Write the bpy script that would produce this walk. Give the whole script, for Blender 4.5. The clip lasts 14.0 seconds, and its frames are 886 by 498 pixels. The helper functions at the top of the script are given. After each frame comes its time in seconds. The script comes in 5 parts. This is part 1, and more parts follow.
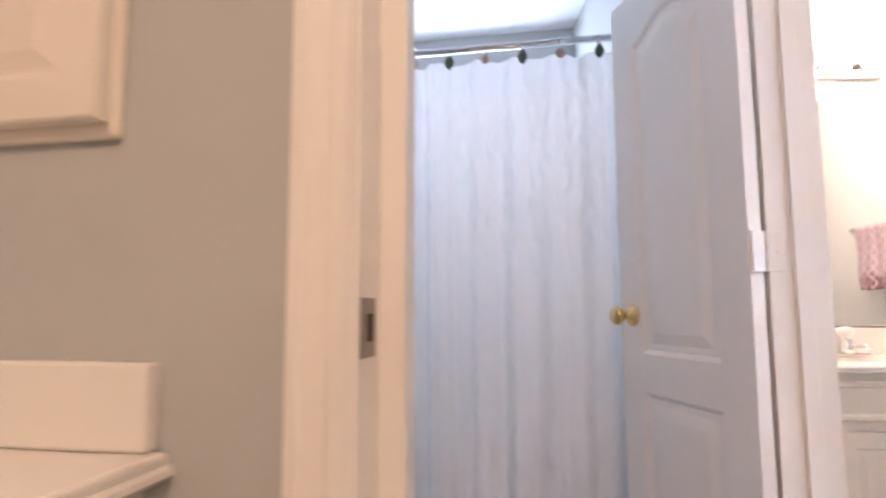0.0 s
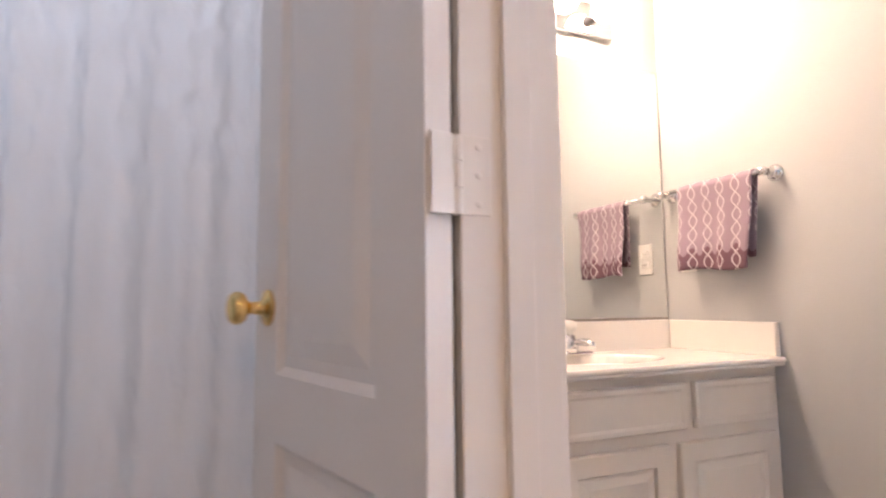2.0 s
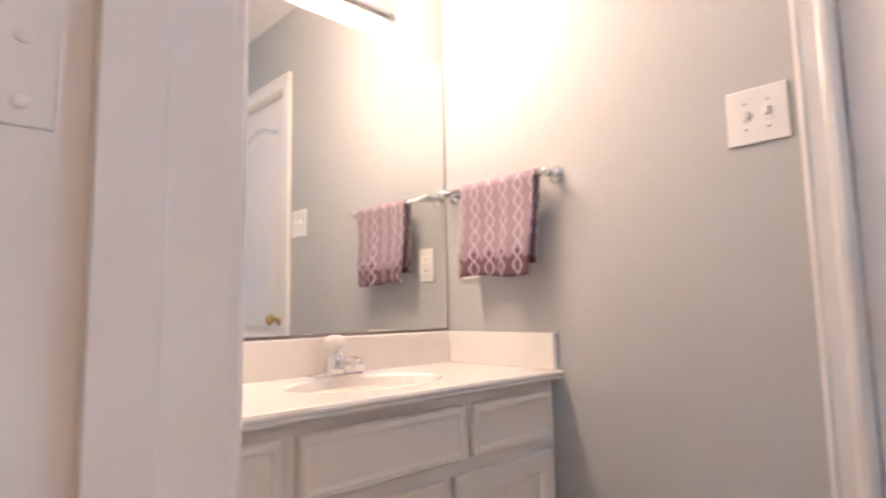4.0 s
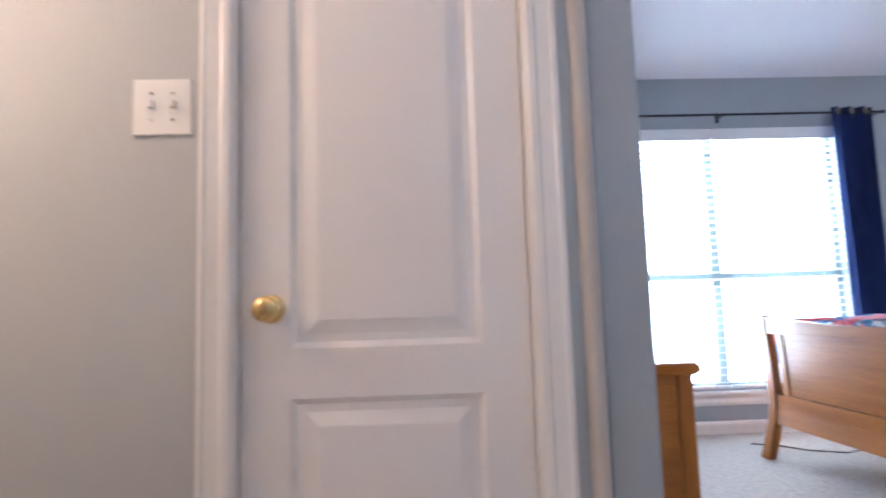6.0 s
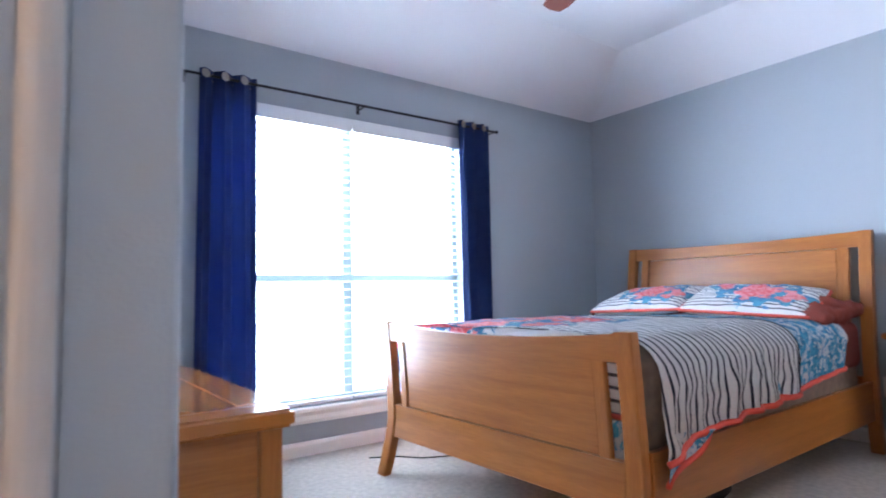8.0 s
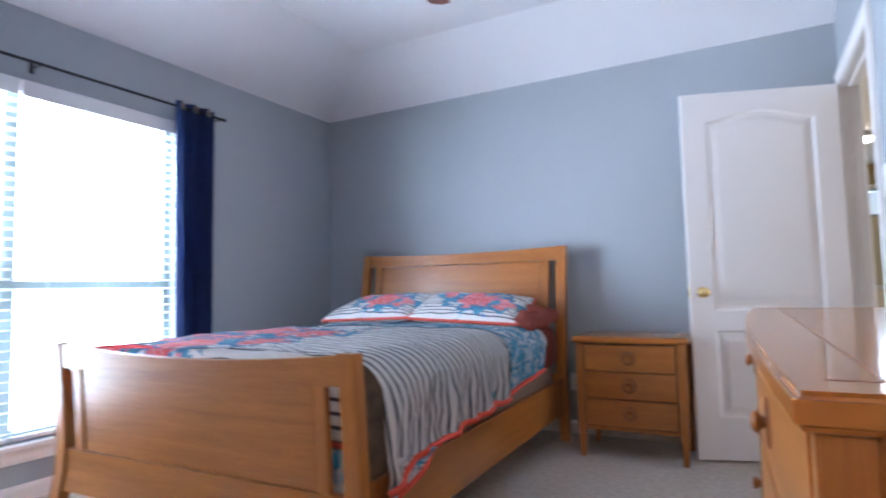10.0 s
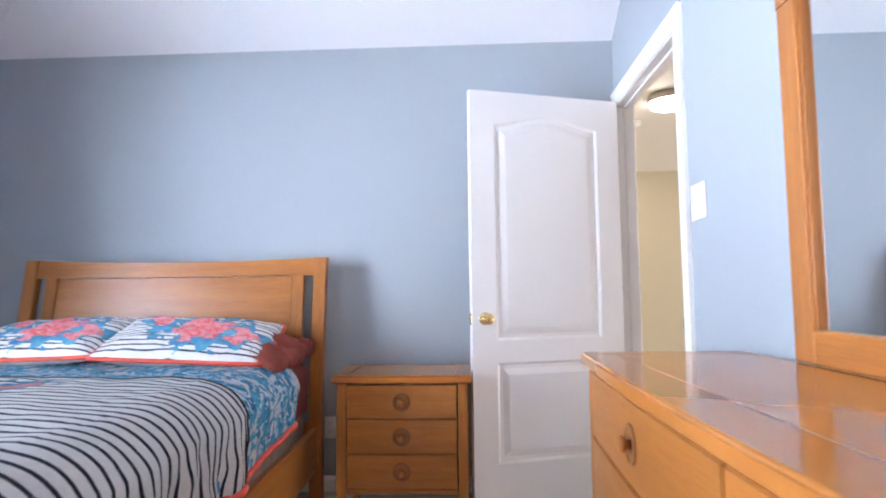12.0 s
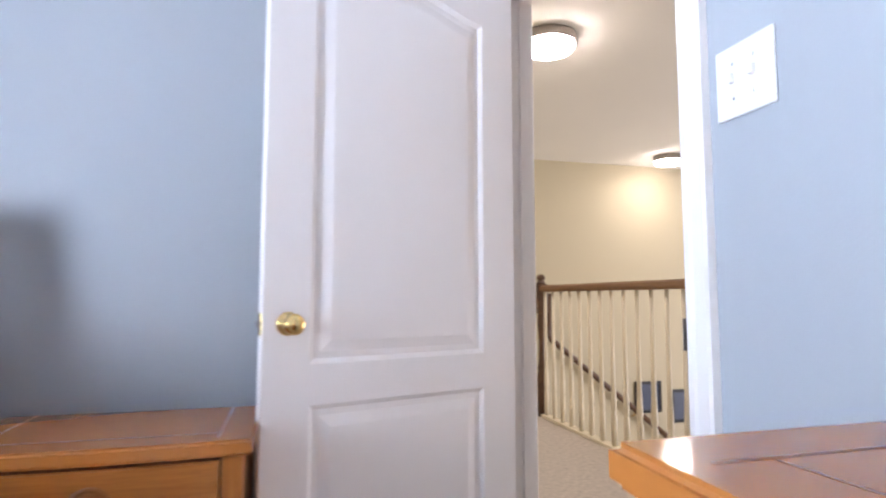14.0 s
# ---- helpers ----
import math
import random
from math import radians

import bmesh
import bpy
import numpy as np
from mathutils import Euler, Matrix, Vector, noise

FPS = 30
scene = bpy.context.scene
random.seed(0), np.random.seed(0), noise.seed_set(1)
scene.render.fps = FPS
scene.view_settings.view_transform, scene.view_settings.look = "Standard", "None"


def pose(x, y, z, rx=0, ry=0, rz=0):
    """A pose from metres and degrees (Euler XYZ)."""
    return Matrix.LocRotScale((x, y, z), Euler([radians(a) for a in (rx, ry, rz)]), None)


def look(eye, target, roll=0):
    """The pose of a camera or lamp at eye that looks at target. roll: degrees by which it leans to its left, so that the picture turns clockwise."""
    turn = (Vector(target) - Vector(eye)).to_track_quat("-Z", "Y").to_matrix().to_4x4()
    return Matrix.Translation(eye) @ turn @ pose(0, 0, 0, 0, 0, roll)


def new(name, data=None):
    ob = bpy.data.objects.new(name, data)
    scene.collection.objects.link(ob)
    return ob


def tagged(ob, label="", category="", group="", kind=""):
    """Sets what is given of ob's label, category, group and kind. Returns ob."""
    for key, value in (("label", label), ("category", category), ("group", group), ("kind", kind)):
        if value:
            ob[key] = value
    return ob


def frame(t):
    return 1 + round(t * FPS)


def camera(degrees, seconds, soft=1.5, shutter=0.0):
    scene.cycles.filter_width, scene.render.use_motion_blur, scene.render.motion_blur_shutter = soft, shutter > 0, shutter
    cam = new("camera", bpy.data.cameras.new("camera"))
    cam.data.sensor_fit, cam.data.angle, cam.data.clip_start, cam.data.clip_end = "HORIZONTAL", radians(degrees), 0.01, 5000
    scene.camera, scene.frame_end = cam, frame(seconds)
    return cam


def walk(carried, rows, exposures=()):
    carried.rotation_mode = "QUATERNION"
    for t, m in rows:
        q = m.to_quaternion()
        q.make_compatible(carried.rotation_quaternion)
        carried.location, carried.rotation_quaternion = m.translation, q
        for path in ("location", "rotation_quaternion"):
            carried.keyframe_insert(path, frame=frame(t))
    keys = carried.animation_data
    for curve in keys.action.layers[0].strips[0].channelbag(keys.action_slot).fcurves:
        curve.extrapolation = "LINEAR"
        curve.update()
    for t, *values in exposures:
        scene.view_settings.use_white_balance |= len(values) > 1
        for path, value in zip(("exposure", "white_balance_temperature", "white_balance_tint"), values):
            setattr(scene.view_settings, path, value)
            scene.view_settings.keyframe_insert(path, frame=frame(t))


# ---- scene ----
cam = camera(75.5, 14.0, soft=1.9, shutter=0.5)

PATH = [
    (0, (1.054, 1.782, 0.947), (1.048, -0.207, 1.157), -0.2),
    (0.5, (0.998, 1.583, 0.942), (0.675, -0.38, 1.144), -0.3),
    (1, (0.905, 1.418, 0.942), (0.328, -0.488, 1.129), -0.3),
    (1.5, (0.754, 1.234, 0.948), (0.06, -0.632, 1.138), -0.4),
    (2, (0.61, 1.106, 0.928), (-0.186, -0.718, 1.124), -0.6),
    (2.2, (0.546, 1.036, 0.922), (-0.307, -0.762, 1.118), -0.6),
    (4.3, (0.362, 0.855, 0.936), (-1.193, -0.384, 1.155), -1.3),
    (4.5, (0.38, 0.837, 0.937), (-1.301, -0.227, 1.15), -1.4),
    (5, (0.414, 0.828, 0.958), (-1.5, 0.27, 1.121), -1.8),
    (5.5, (0.341, 0.943, 0.913), (-1.635, 0.709, 1.116), -1.7),
    (6, (0.234, 1.036, 0.903), (-1.755, 1.112, 1.1), -1.8),
    (6.5, (0.144, 1.12, 0.895), (-1.816, 1.477, 1.069), -1.6),
    (7, (-0.035, 1.21, 0.902), (-1.885, 1.952, 1.064), -1.2),
    (9.3, (-0.444, 1.555, 0.964), (-1.744, 3.068, 1.111), -1.6),
    (9.5, (-0.43, 1.565, 0.967), (-1.643, 3.148, 1.111), -1.5),
    (10, (-0.433, 1.617, 0.979), (-1.379, 3.374, 1.118), -1.3),
    (10.5, (-0.43, 1.714, 0.992), (-1.042, 3.614, 1.128), -1.1),
    (11, (-0.44, 1.93, 1.065), (-0.832, 3.888, 1.18), -1.2),
    (11.5, (-0.565, 2.126, 1.076), (-0.803, 4.108, 1.197), -0.9),
    (12, (-0.744, 2.346, 1.056), (-0.843, 4.338, 1.207), -0.6),
    (12.5, (-0.825, 2.629, 1.013), (-0.847, 4.623, 1.171), -0.6),
    (13, (-0.808, 2.948, 1.026), (-0.707, 4.938, 1.2), -0.5),
    (13.5, (-0.777, 3.294, 1.02), (-0.455, 5.261, 1.182), -0.5),
    (14, (-0.68, 3.59, 0.995), (-0.165, 5.516, 1.163), -0.0),
]
walk(cam, [(t, look(eye, target, roll)) for t, eye, target, roll in PATH],
     [(0, 0.98, 6400, 20), (1, 0.76, 6850, 21), (2.2, 0.56, 6650, 21), (4.5, 0.30, 6330, 20), (6, 0.12, 6150, 20), (7, 0.26, 6080, 20), (9.5, 0.12, 6220, 20), (10.2, -0.04, 6260, 20), (11, 0.20, 6520, 21), (12, 0.46, 6530, 21), (13, 0.36, 6600, 22), (14, 0.28, 6550, 23)])

# ---- light ----
world = bpy.data.worlds.new("sky")
scene.world = world
world.use_nodes = True
_n = world.node_tree.nodes
_sky = _n.new("ShaderNodeTexSky")
_sky.sky_type = "NISHITA"
_sky.sun_disc = False
_sky.sun_elevation = radians(50)
_sky.sun_rotation = radians(60)
world.node_tree.links.new(_sky.outputs[0], _n["Background"].inputs[0])
_n["Background"].inputs[1].default_value = 0.12

sun = new("sun", bpy.data.lights.new("sun", "SUN"))
sun.data.energy = 2.5
sun.data.angle = radians(0.5)
sun.data.color = (1.0, 0.95, 0.88)
sun.matrix_world = look((10, 6, 14), (0, 0, 0))


def area_lamp(name, place, target, sx, sy, watts, color):
    ob = new(name, bpy.data.lights.new(name, "AREA"))
    ob.data.shape, ob.data.size, ob.data.size_y = "RECTANGLE", sx, sy
    ob.data.energy, ob.data.color = watts, color
    ob.matrix_world = look(place, target)
    return ob


DAY = (0.66, 0.82, 1.0)
area_lamp("window_daylight", (-4.04, 3.09, 1.50), (0, 3.09, 0.95), 2.3, 2.8, 540, DAY)
# Lamp behind the shower curtain for its cool glow; its window is assumed.
area_lamp("tub_backlight", (0.86, -1.30, 1.95), (1.28, 0.66, 1.6), 0.8, 0.5, 15, (0.70, 0.85, 1.0))
# Unseen fill lamp added to brighten the landing and stairwell evenly.
area_lamp("stairwell_fill", (6.26, 6.1, 0.35), (1.0, 6.6, 0.2), 2.8, 3.0, 140, (0.94, 0.96, 1.0))
GLOBE_WATTS = 105.0      # emission of the bath bulbs
DISC_WATTS = 42.0       # emission of the hall lamps


# ---- materials ----
def mat(name, base, rough=0.6, metal=0.0, vary=0.06, scale=3.0, bump=0.0, bscale=200.0, spec=0.5):
    m = bpy.data.materials.new(name)
    m.use_nodes = True
    nt = m.node_tree
    b = nt.nodes["Principled BSDF"]
    b.inputs["Roughness"].default_value = rough
    b.inputs["Metallic"].default_value = metal
    b.inputs["Specular IOR Level"].default_value = spec
    tc = nt.nodes.new("ShaderNodeTexCoord")
    big = nt.nodes.new("ShaderNodeTexNoise")
    big.inputs["Scale"].default_value = scale
    big.inputs["Detail"].default_value = 4
    nt.links.new(tc.outputs["Object"], big.inputs["Vector"])
    mix = nt.nodes.new("ShaderNodeMixRGB")
    mix.inputs[1].default_value = (*[c * (1 - vary) for c in base], 1)
    mix.inputs[2].default_value = (*[min(1, c * (1 + vary)) for c in base], 1)
    nt.links.new(big.outputs["Fac"], mix.inputs[0])
    nt.links.new(mix.outputs[0], b.inputs["Base Color"])
    if bump:
        fine = nt.nodes.new("ShaderNodeTexNoise")
        fine.inputs["Scale"].default_value = bscale
        fine.inputs["Detail"].default_value = 3
        nt.links.new(tc.outputs["Object"], fine.inputs["Vector"])
        bn = nt.nodes.new("ShaderNodeBump")
        bn.inputs["Strength"].default_value = bump
        bn.inputs["Distance"].default_value = 0.004
        nt.links.new(fine.outputs["Fac"], bn.inputs["Height"])
        nt.links.new(bn.outputs[0], b.inputs["Normal"])
    return m


def ramp(nt, stops, interp="LINEAR"):
    r = nt.nodes.new("ShaderNodeValToRGB")
    r.color_ramp.interpolation = interp
    e = r.color_ramp.elements
    e[0].position, e[0].color = stops[0][0], (*stops[0][1], 1)
    e[1].position, e[1].color = stops[-1][0], (*stops[-1][1], 1)
    for p, c in stops[1:-1]:
        x = e.new(p)
        x.color = (*c, 1)
    return r


def wood(name, dark, light, axis, rough=0.29, relief=0.05):
    """Oiled honey wood; grain runs along the axis (0 x, 1 y, 2 z) of the piece."""
    m = bpy.data.materials.new(name)
    m.use_nodes = True
    nt = m.node_tree
    b = nt.nodes["Principled BSDF"]
    tc = nt.nodes.new("ShaderNodeTexCoord")
    mp = nt.nodes.new("ShaderNodeMapping")
    sc = [14.0, 14.0, 14.0]
    sc[axis] = 0.9
    mp.inputs["Scale"].default_value = sc
    info = nt.nodes.new("ShaderNodeObjectInfo")
    add = nt.nodes.new("ShaderNodeVectorMath")
    add.operation = "MULTIPLY_ADD"
    add.inputs[1].default_value = (7, 7, 7)
    nt.links.new(info.outputs["Random"], add.inputs[0])
    nt.links.new(tc.outputs["Object"], mp.inputs["Vector"])
    nt.links.new(mp.outputs[0], add.inputs[2])
    n1 = nt.nodes.new("ShaderNodeTexNoise")
    n1.inputs["Scale"].default_value = 1.6
    n1.inputs["Detail"].default_value = 7
    n1.inputs["Distortion"].default_value = 0.6
    nt.links.new(add.outputs[0], n1.inputs["Vector"])
    r = ramp(nt, [(0.20, dark), (0.5, [(a + c) / 2 for a, c in zip(dark, light)]), (0.80, light)])
    nt.links.new(n1.outputs["Fac"], r.inputs[0])
    n2 = nt.nodes.new("ShaderNodeTexNoise")
    n2.inputs["Scale"].default_value = 14
    n2.inputs["Detail"].default_value = 4
    nt.links.new(add.outputs[0], n2.inputs["Vector"])
    fr = ramp(nt, [(0.35, (0.88, 0.84, 0.79)), (0.6, (1, 1, 1))])
    nt.links.new(n2.outputs["Fac"], fr.inputs[0])
    mul = nt.nodes.new("ShaderNodeMixRGB")
    mul.blend_type = "MULTIPLY"
    mul.inputs[0].default_value = 1
    nt.links.new(r.outputs[0], mul.inputs[1])
    nt.links.new(fr.outputs[0], mul.inputs[2])
    nt.links.new(mul.outputs[0], b.inputs["Base Color"])
    b.inputs["Roughness"].default_value = rough
    b.inputs["Specular IOR Level"].default_value = 0.5
    bn = nt.nodes.new("ShaderNodeBump")
    bn.inputs["Strength"].default_value = relief
    bn.inputs["Distance"].default_value = 0.003
    nt.links.new(n2.outputs["Fac"], bn.inputs["Height"])
    nt.links.new(bn.outputs[0], b.inputs["Normal"])
    return m


def glowing(name, color, strength):
    m = bpy.data.materials.new(name)
    m.use_nodes = True
    b = m.node_tree.nodes["Principled BSDF"]
    b.inputs["Base Color"].default_value = (0.8, 0.8, 0.8, 1)
    b.inputs["Emission Color"].default_value = (*color, 1)
    b.inputs["Emission Strength"].default_value = strength
    return m


# Bedroom grey darkened and bath grey lightened to even out the light in each.
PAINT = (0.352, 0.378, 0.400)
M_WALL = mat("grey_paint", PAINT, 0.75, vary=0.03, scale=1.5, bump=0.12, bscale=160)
M_BATH_WALL = mat("bath_grey_lightened", (0.475, 0.485, 0.49), 0.7, vary=0.03, scale=1.5, bump=0.12, bscale=160)
M_CREAM_WALL = mat("cream_paint", (0.55, 0.49, 0.35), 0.8, vary=0.03, scale=1.5, bump=0.12, bscale=160)
M_CEIL = mat("ceiling_paint", (0.82, 0.80, 0.81), 0.9, vary=0.03, scale=1.2, bump=0.35, bscale=120)
M_HALL_CEIL = mat("hall_ceiling_paint", (0.80, 0.78, 0.73), 0.9, vary=0.03, scale=1.2, bump=0.35, bscale=120)
M_TRIM = mat("white_gloss_paint", (0.84, 0.805, 0.77), 0.35, vary=0.025, scale=4, bump=0.03, bscale=60)
M_DOOR = mat("white_door_paint", (0.84, 0.80, 0.775), 0.38, vary=0.025, scale=3, bump=0.06, bscale=90)
M_LAMINATE = mat("cream_cultured_marble", (0.83, 0.80, 0.76), 0.18, vary=0.04, scale=5)
M_CABINET = mat("white_cabinet_paint", (0.80, 0.745, 0.67), 0.4, vary=0.03, scale=4, bump=0.03, bscale=60)
M_BRASS = mat("polished_brass", (0.80, 0.56, 0.24), 0.16, 1.0, vary=0.05, scale=30)
M_CHROME = mat("chrome", (0.75, 0.75, 0.76), 0.08, 1.0, vary=0.03, scale=30)
M_STEEL = mat("dull_steel", (0.30, 0.27, 0.25), 0.35, 1.0, vary=0.1, scale=40)
M_NAVY = mat("navy_curtain_cloth", (0.014, 0.034, 0.125), 0.85, vary=0.2, scale=9, bump=0.3, bscale=500)
M_BLACK = mat("black_metal", (0.02, 0.02, 0.022), 0.4, 0.6, vary=0.1, scale=20)
# Near-black for the shade in drawer gaps, outlet slots and strike hole.
M_DARK = mat("dark_recess_shade", (0.05, 0.03, 0.02), 0.8, vary=0.1, scale=20)
M_PLASTIC = mat("white_plastic", (0.80, 0.79, 0.77), 0.3, vary=0.02, scale=10)
M_RUST = mat("rust_cotton", (0.21, 0.034, 0.020), 0.9, vary=0.18, scale=14, bump=0.4, bscale=90)
M_BLACK_CLOTH = mat("black_cotton_binding", (0.012, 0.012, 0.018), 0.9, vary=0.2, scale=30, bump=0.2, bscale=300)
M_RED = mat("red_piping_cloth", (0.62, 0.075, 0.045), 0.8, vary=0.1, scale=20, bump=0.2, bscale=200)
M_MATTRESS = mat("brown_mattress_ticking", (0.22, 0.15, 0.11), 0.9, vary=0.5, scale=22, bump=0.3, bscale=80)
M_BALUSTER = mat("ivory_paint", (0.78, 0.70, 0.54), 0.4, vary=0.03, scale=6)
M_TUB = mat("white_tub_enamel", (0.78, 0.78, 0.78), 0.12, vary=0.02, scale=4)
M_TILE = mat("bath_vinyl", (0.50, 0.46, 0.41), 0.35, vary=0.12, scale=5, bump=0.1, bscale=40)
M_FAN = mat("reddish_fan_wood", (0.16, 0.045, 0.03), 0.4, vary=0.2, scale=10)
M_FRAME_BLUE = mat("dark_blue_picture", (0.03, 0.045, 0.09), 0.4, vary=0.4, scale=9)
M_GRASS = mat("lawn", (0.10, 0.14, 0.06), 0.95, vary=0.3, scale=0.4)
# White vinyl painted grey-green, so its backlit shade shows against the bright window.
M_VINYL = mat("white_vinyl_backlit_shade", (0.24, 0.30, 0.30), 0.35, vary=0.02, scale=6)
M_STRIP = mat("warm_strip_paint", (0.56, 0.49, 0.43), 0.6, vary=0.04, scale=3, bump=0.08, bscale=120)
M_BACK = mat("plain_outer_wall", (0.5, 0.48, 0.45), 0.9, vary=0.1, scale=2)

HONEY_D, HONEY_L = (0.30, 0.098, 0.019), (0.46, 0.168, 0.036)
W_X = wood("honey_wood_across", HONEY_D, HONEY_L, 0)
W_Y = wood("honey_wood_along", HONEY_D, HONEY_L, 1)
W_Z = wood("honey_wood_upright", HONEY_D, HONEY_L, 2)
W_TOP = mat("honey_wood_polished_top", (0.41, 0.145, 0.033), 0.13, vary=0.10, scale=5, spec=0.36)
# Honey wood darkened for the shade in knob dishes, and for joint lines.
W_DISH = wood("honey_wood_shade_joint", (0.21, 0.072, 0.020), (0.31, 0.118, 0.035), 0)
W_RAIL = wood("brown_handrail_wood", (0.13, 0.062, 0.026), (0.25, 0.125, 0.052), 1, rough=0.3)
W_DARK = wood("brown_stair_wood", (0.06, 0.028, 0.014), (0.15, 0.075, 0.035), 1, rough=0.35)

# carpet
M_CARPET = mat("beige_carpet", (0.54, 0.48, 0.42), 0.98, vary=0.34, scale=34, bump=1.0, bscale=260)

M_SLAT = mat("white_blind_slat", (0.80, 0.80, 0.79), 0.5, vary=0.02, scale=4)

M_GLASS = bpy.data.materials.new("window_glass")
M_GLASS.use_nodes = True
_g = M_GLASS.node_tree.nodes["Principled BSDF"]
_g.inputs["Transmission Weight"].default_value = 1.0
_g.inputs["Roughness"].default_value = 0.0
_g.inputs["IOR"].default_value = 1.1
_g.inputs["Base Color"].default_value = (0.93, 1, 0.98, 1)

M_MIRROR = bpy.data.materials.new("mirror_silver")
M_MIRROR.use_nodes = True
_g = M_MIRROR.node_tree.nodes["Principled BSDF"]
_g.inputs["Metallic"].default_value = 1.0
_g.inputs["Roughness"].default_value = 0.01
_g.inputs["Base Color"].default_value = (0.86, 0.88, 0.87, 1)

M_GLOBE = glowing("lit_frosted_globe", (1.0, 0.76, 0.55), GLOBE_WATTS)
M_DISC = glowing("lit_lamp_diffuser", (1.0, 0.94, 0.84), DISC_WATTS)
M_SHADE = glowing("lit_ceiling_bowl", (1.0, 0.70, 0.46), 76.0)


def shower_cloth():
    m = bpy.data.materials.new("white_shower_cloth")
    m.use_nodes = True
    nt = m.node_tree
    b = nt.nodes["Principled BSDF"]
    b.inputs["Base Color"].default_value = (0.84, 0.80, 0.77, 1)
    b.inputs["Roughness"].default_value = 0.24
    tr = nt.nodes.new("ShaderNodeBsdfTranslucent")
    tr.inputs[0].default_value = (0.88, 0.88, 0.92, 1)
    mx = nt.nodes.new("ShaderNodeMixShader")
    mx.inputs[0].default_value = 0.32
    out = nt.nodes["Material Output"]
    nt.links.new(b.outputs[0], mx.inputs[1])
    nt.links.new(tr.outputs[0], mx.inputs[2])
    nt.links.new(mx.outputs[0], out.inputs[0])
    tc = nt.nodes.new("ShaderNodeTexCoord")
    n1 = nt.nodes.new("ShaderNodeTexNoise")
    n1.inputs["Scale"].default_value = 22
    n1.inputs["Detail"].default_value = 2.5
    n1.inputs["Distortion"].default_value = 1.2
    mp = nt.nodes.new("ShaderNodeMapping")
    mp.inputs["Scale"].default_value = (1.0, 1.0, 0.38)
    nt.links.new(tc.outputs["Object"], mp.inputs["Vector"])
    nt.links.new(mp.outputs[0], n1.inputs["Vector"])
    bn = nt.nodes.new("ShaderNodeBump")
    bn.inputs["Strength"].default_value = 0.7
    bn.inputs["Distance"].default_value = 0.014
    nt.links.new(n1.outputs["Fac"], bn.inputs["Height"])
    nt.links.new(bn.outputs[0], b.inputs["Normal"])
    return m


M_SHOWER = shower_cloth()


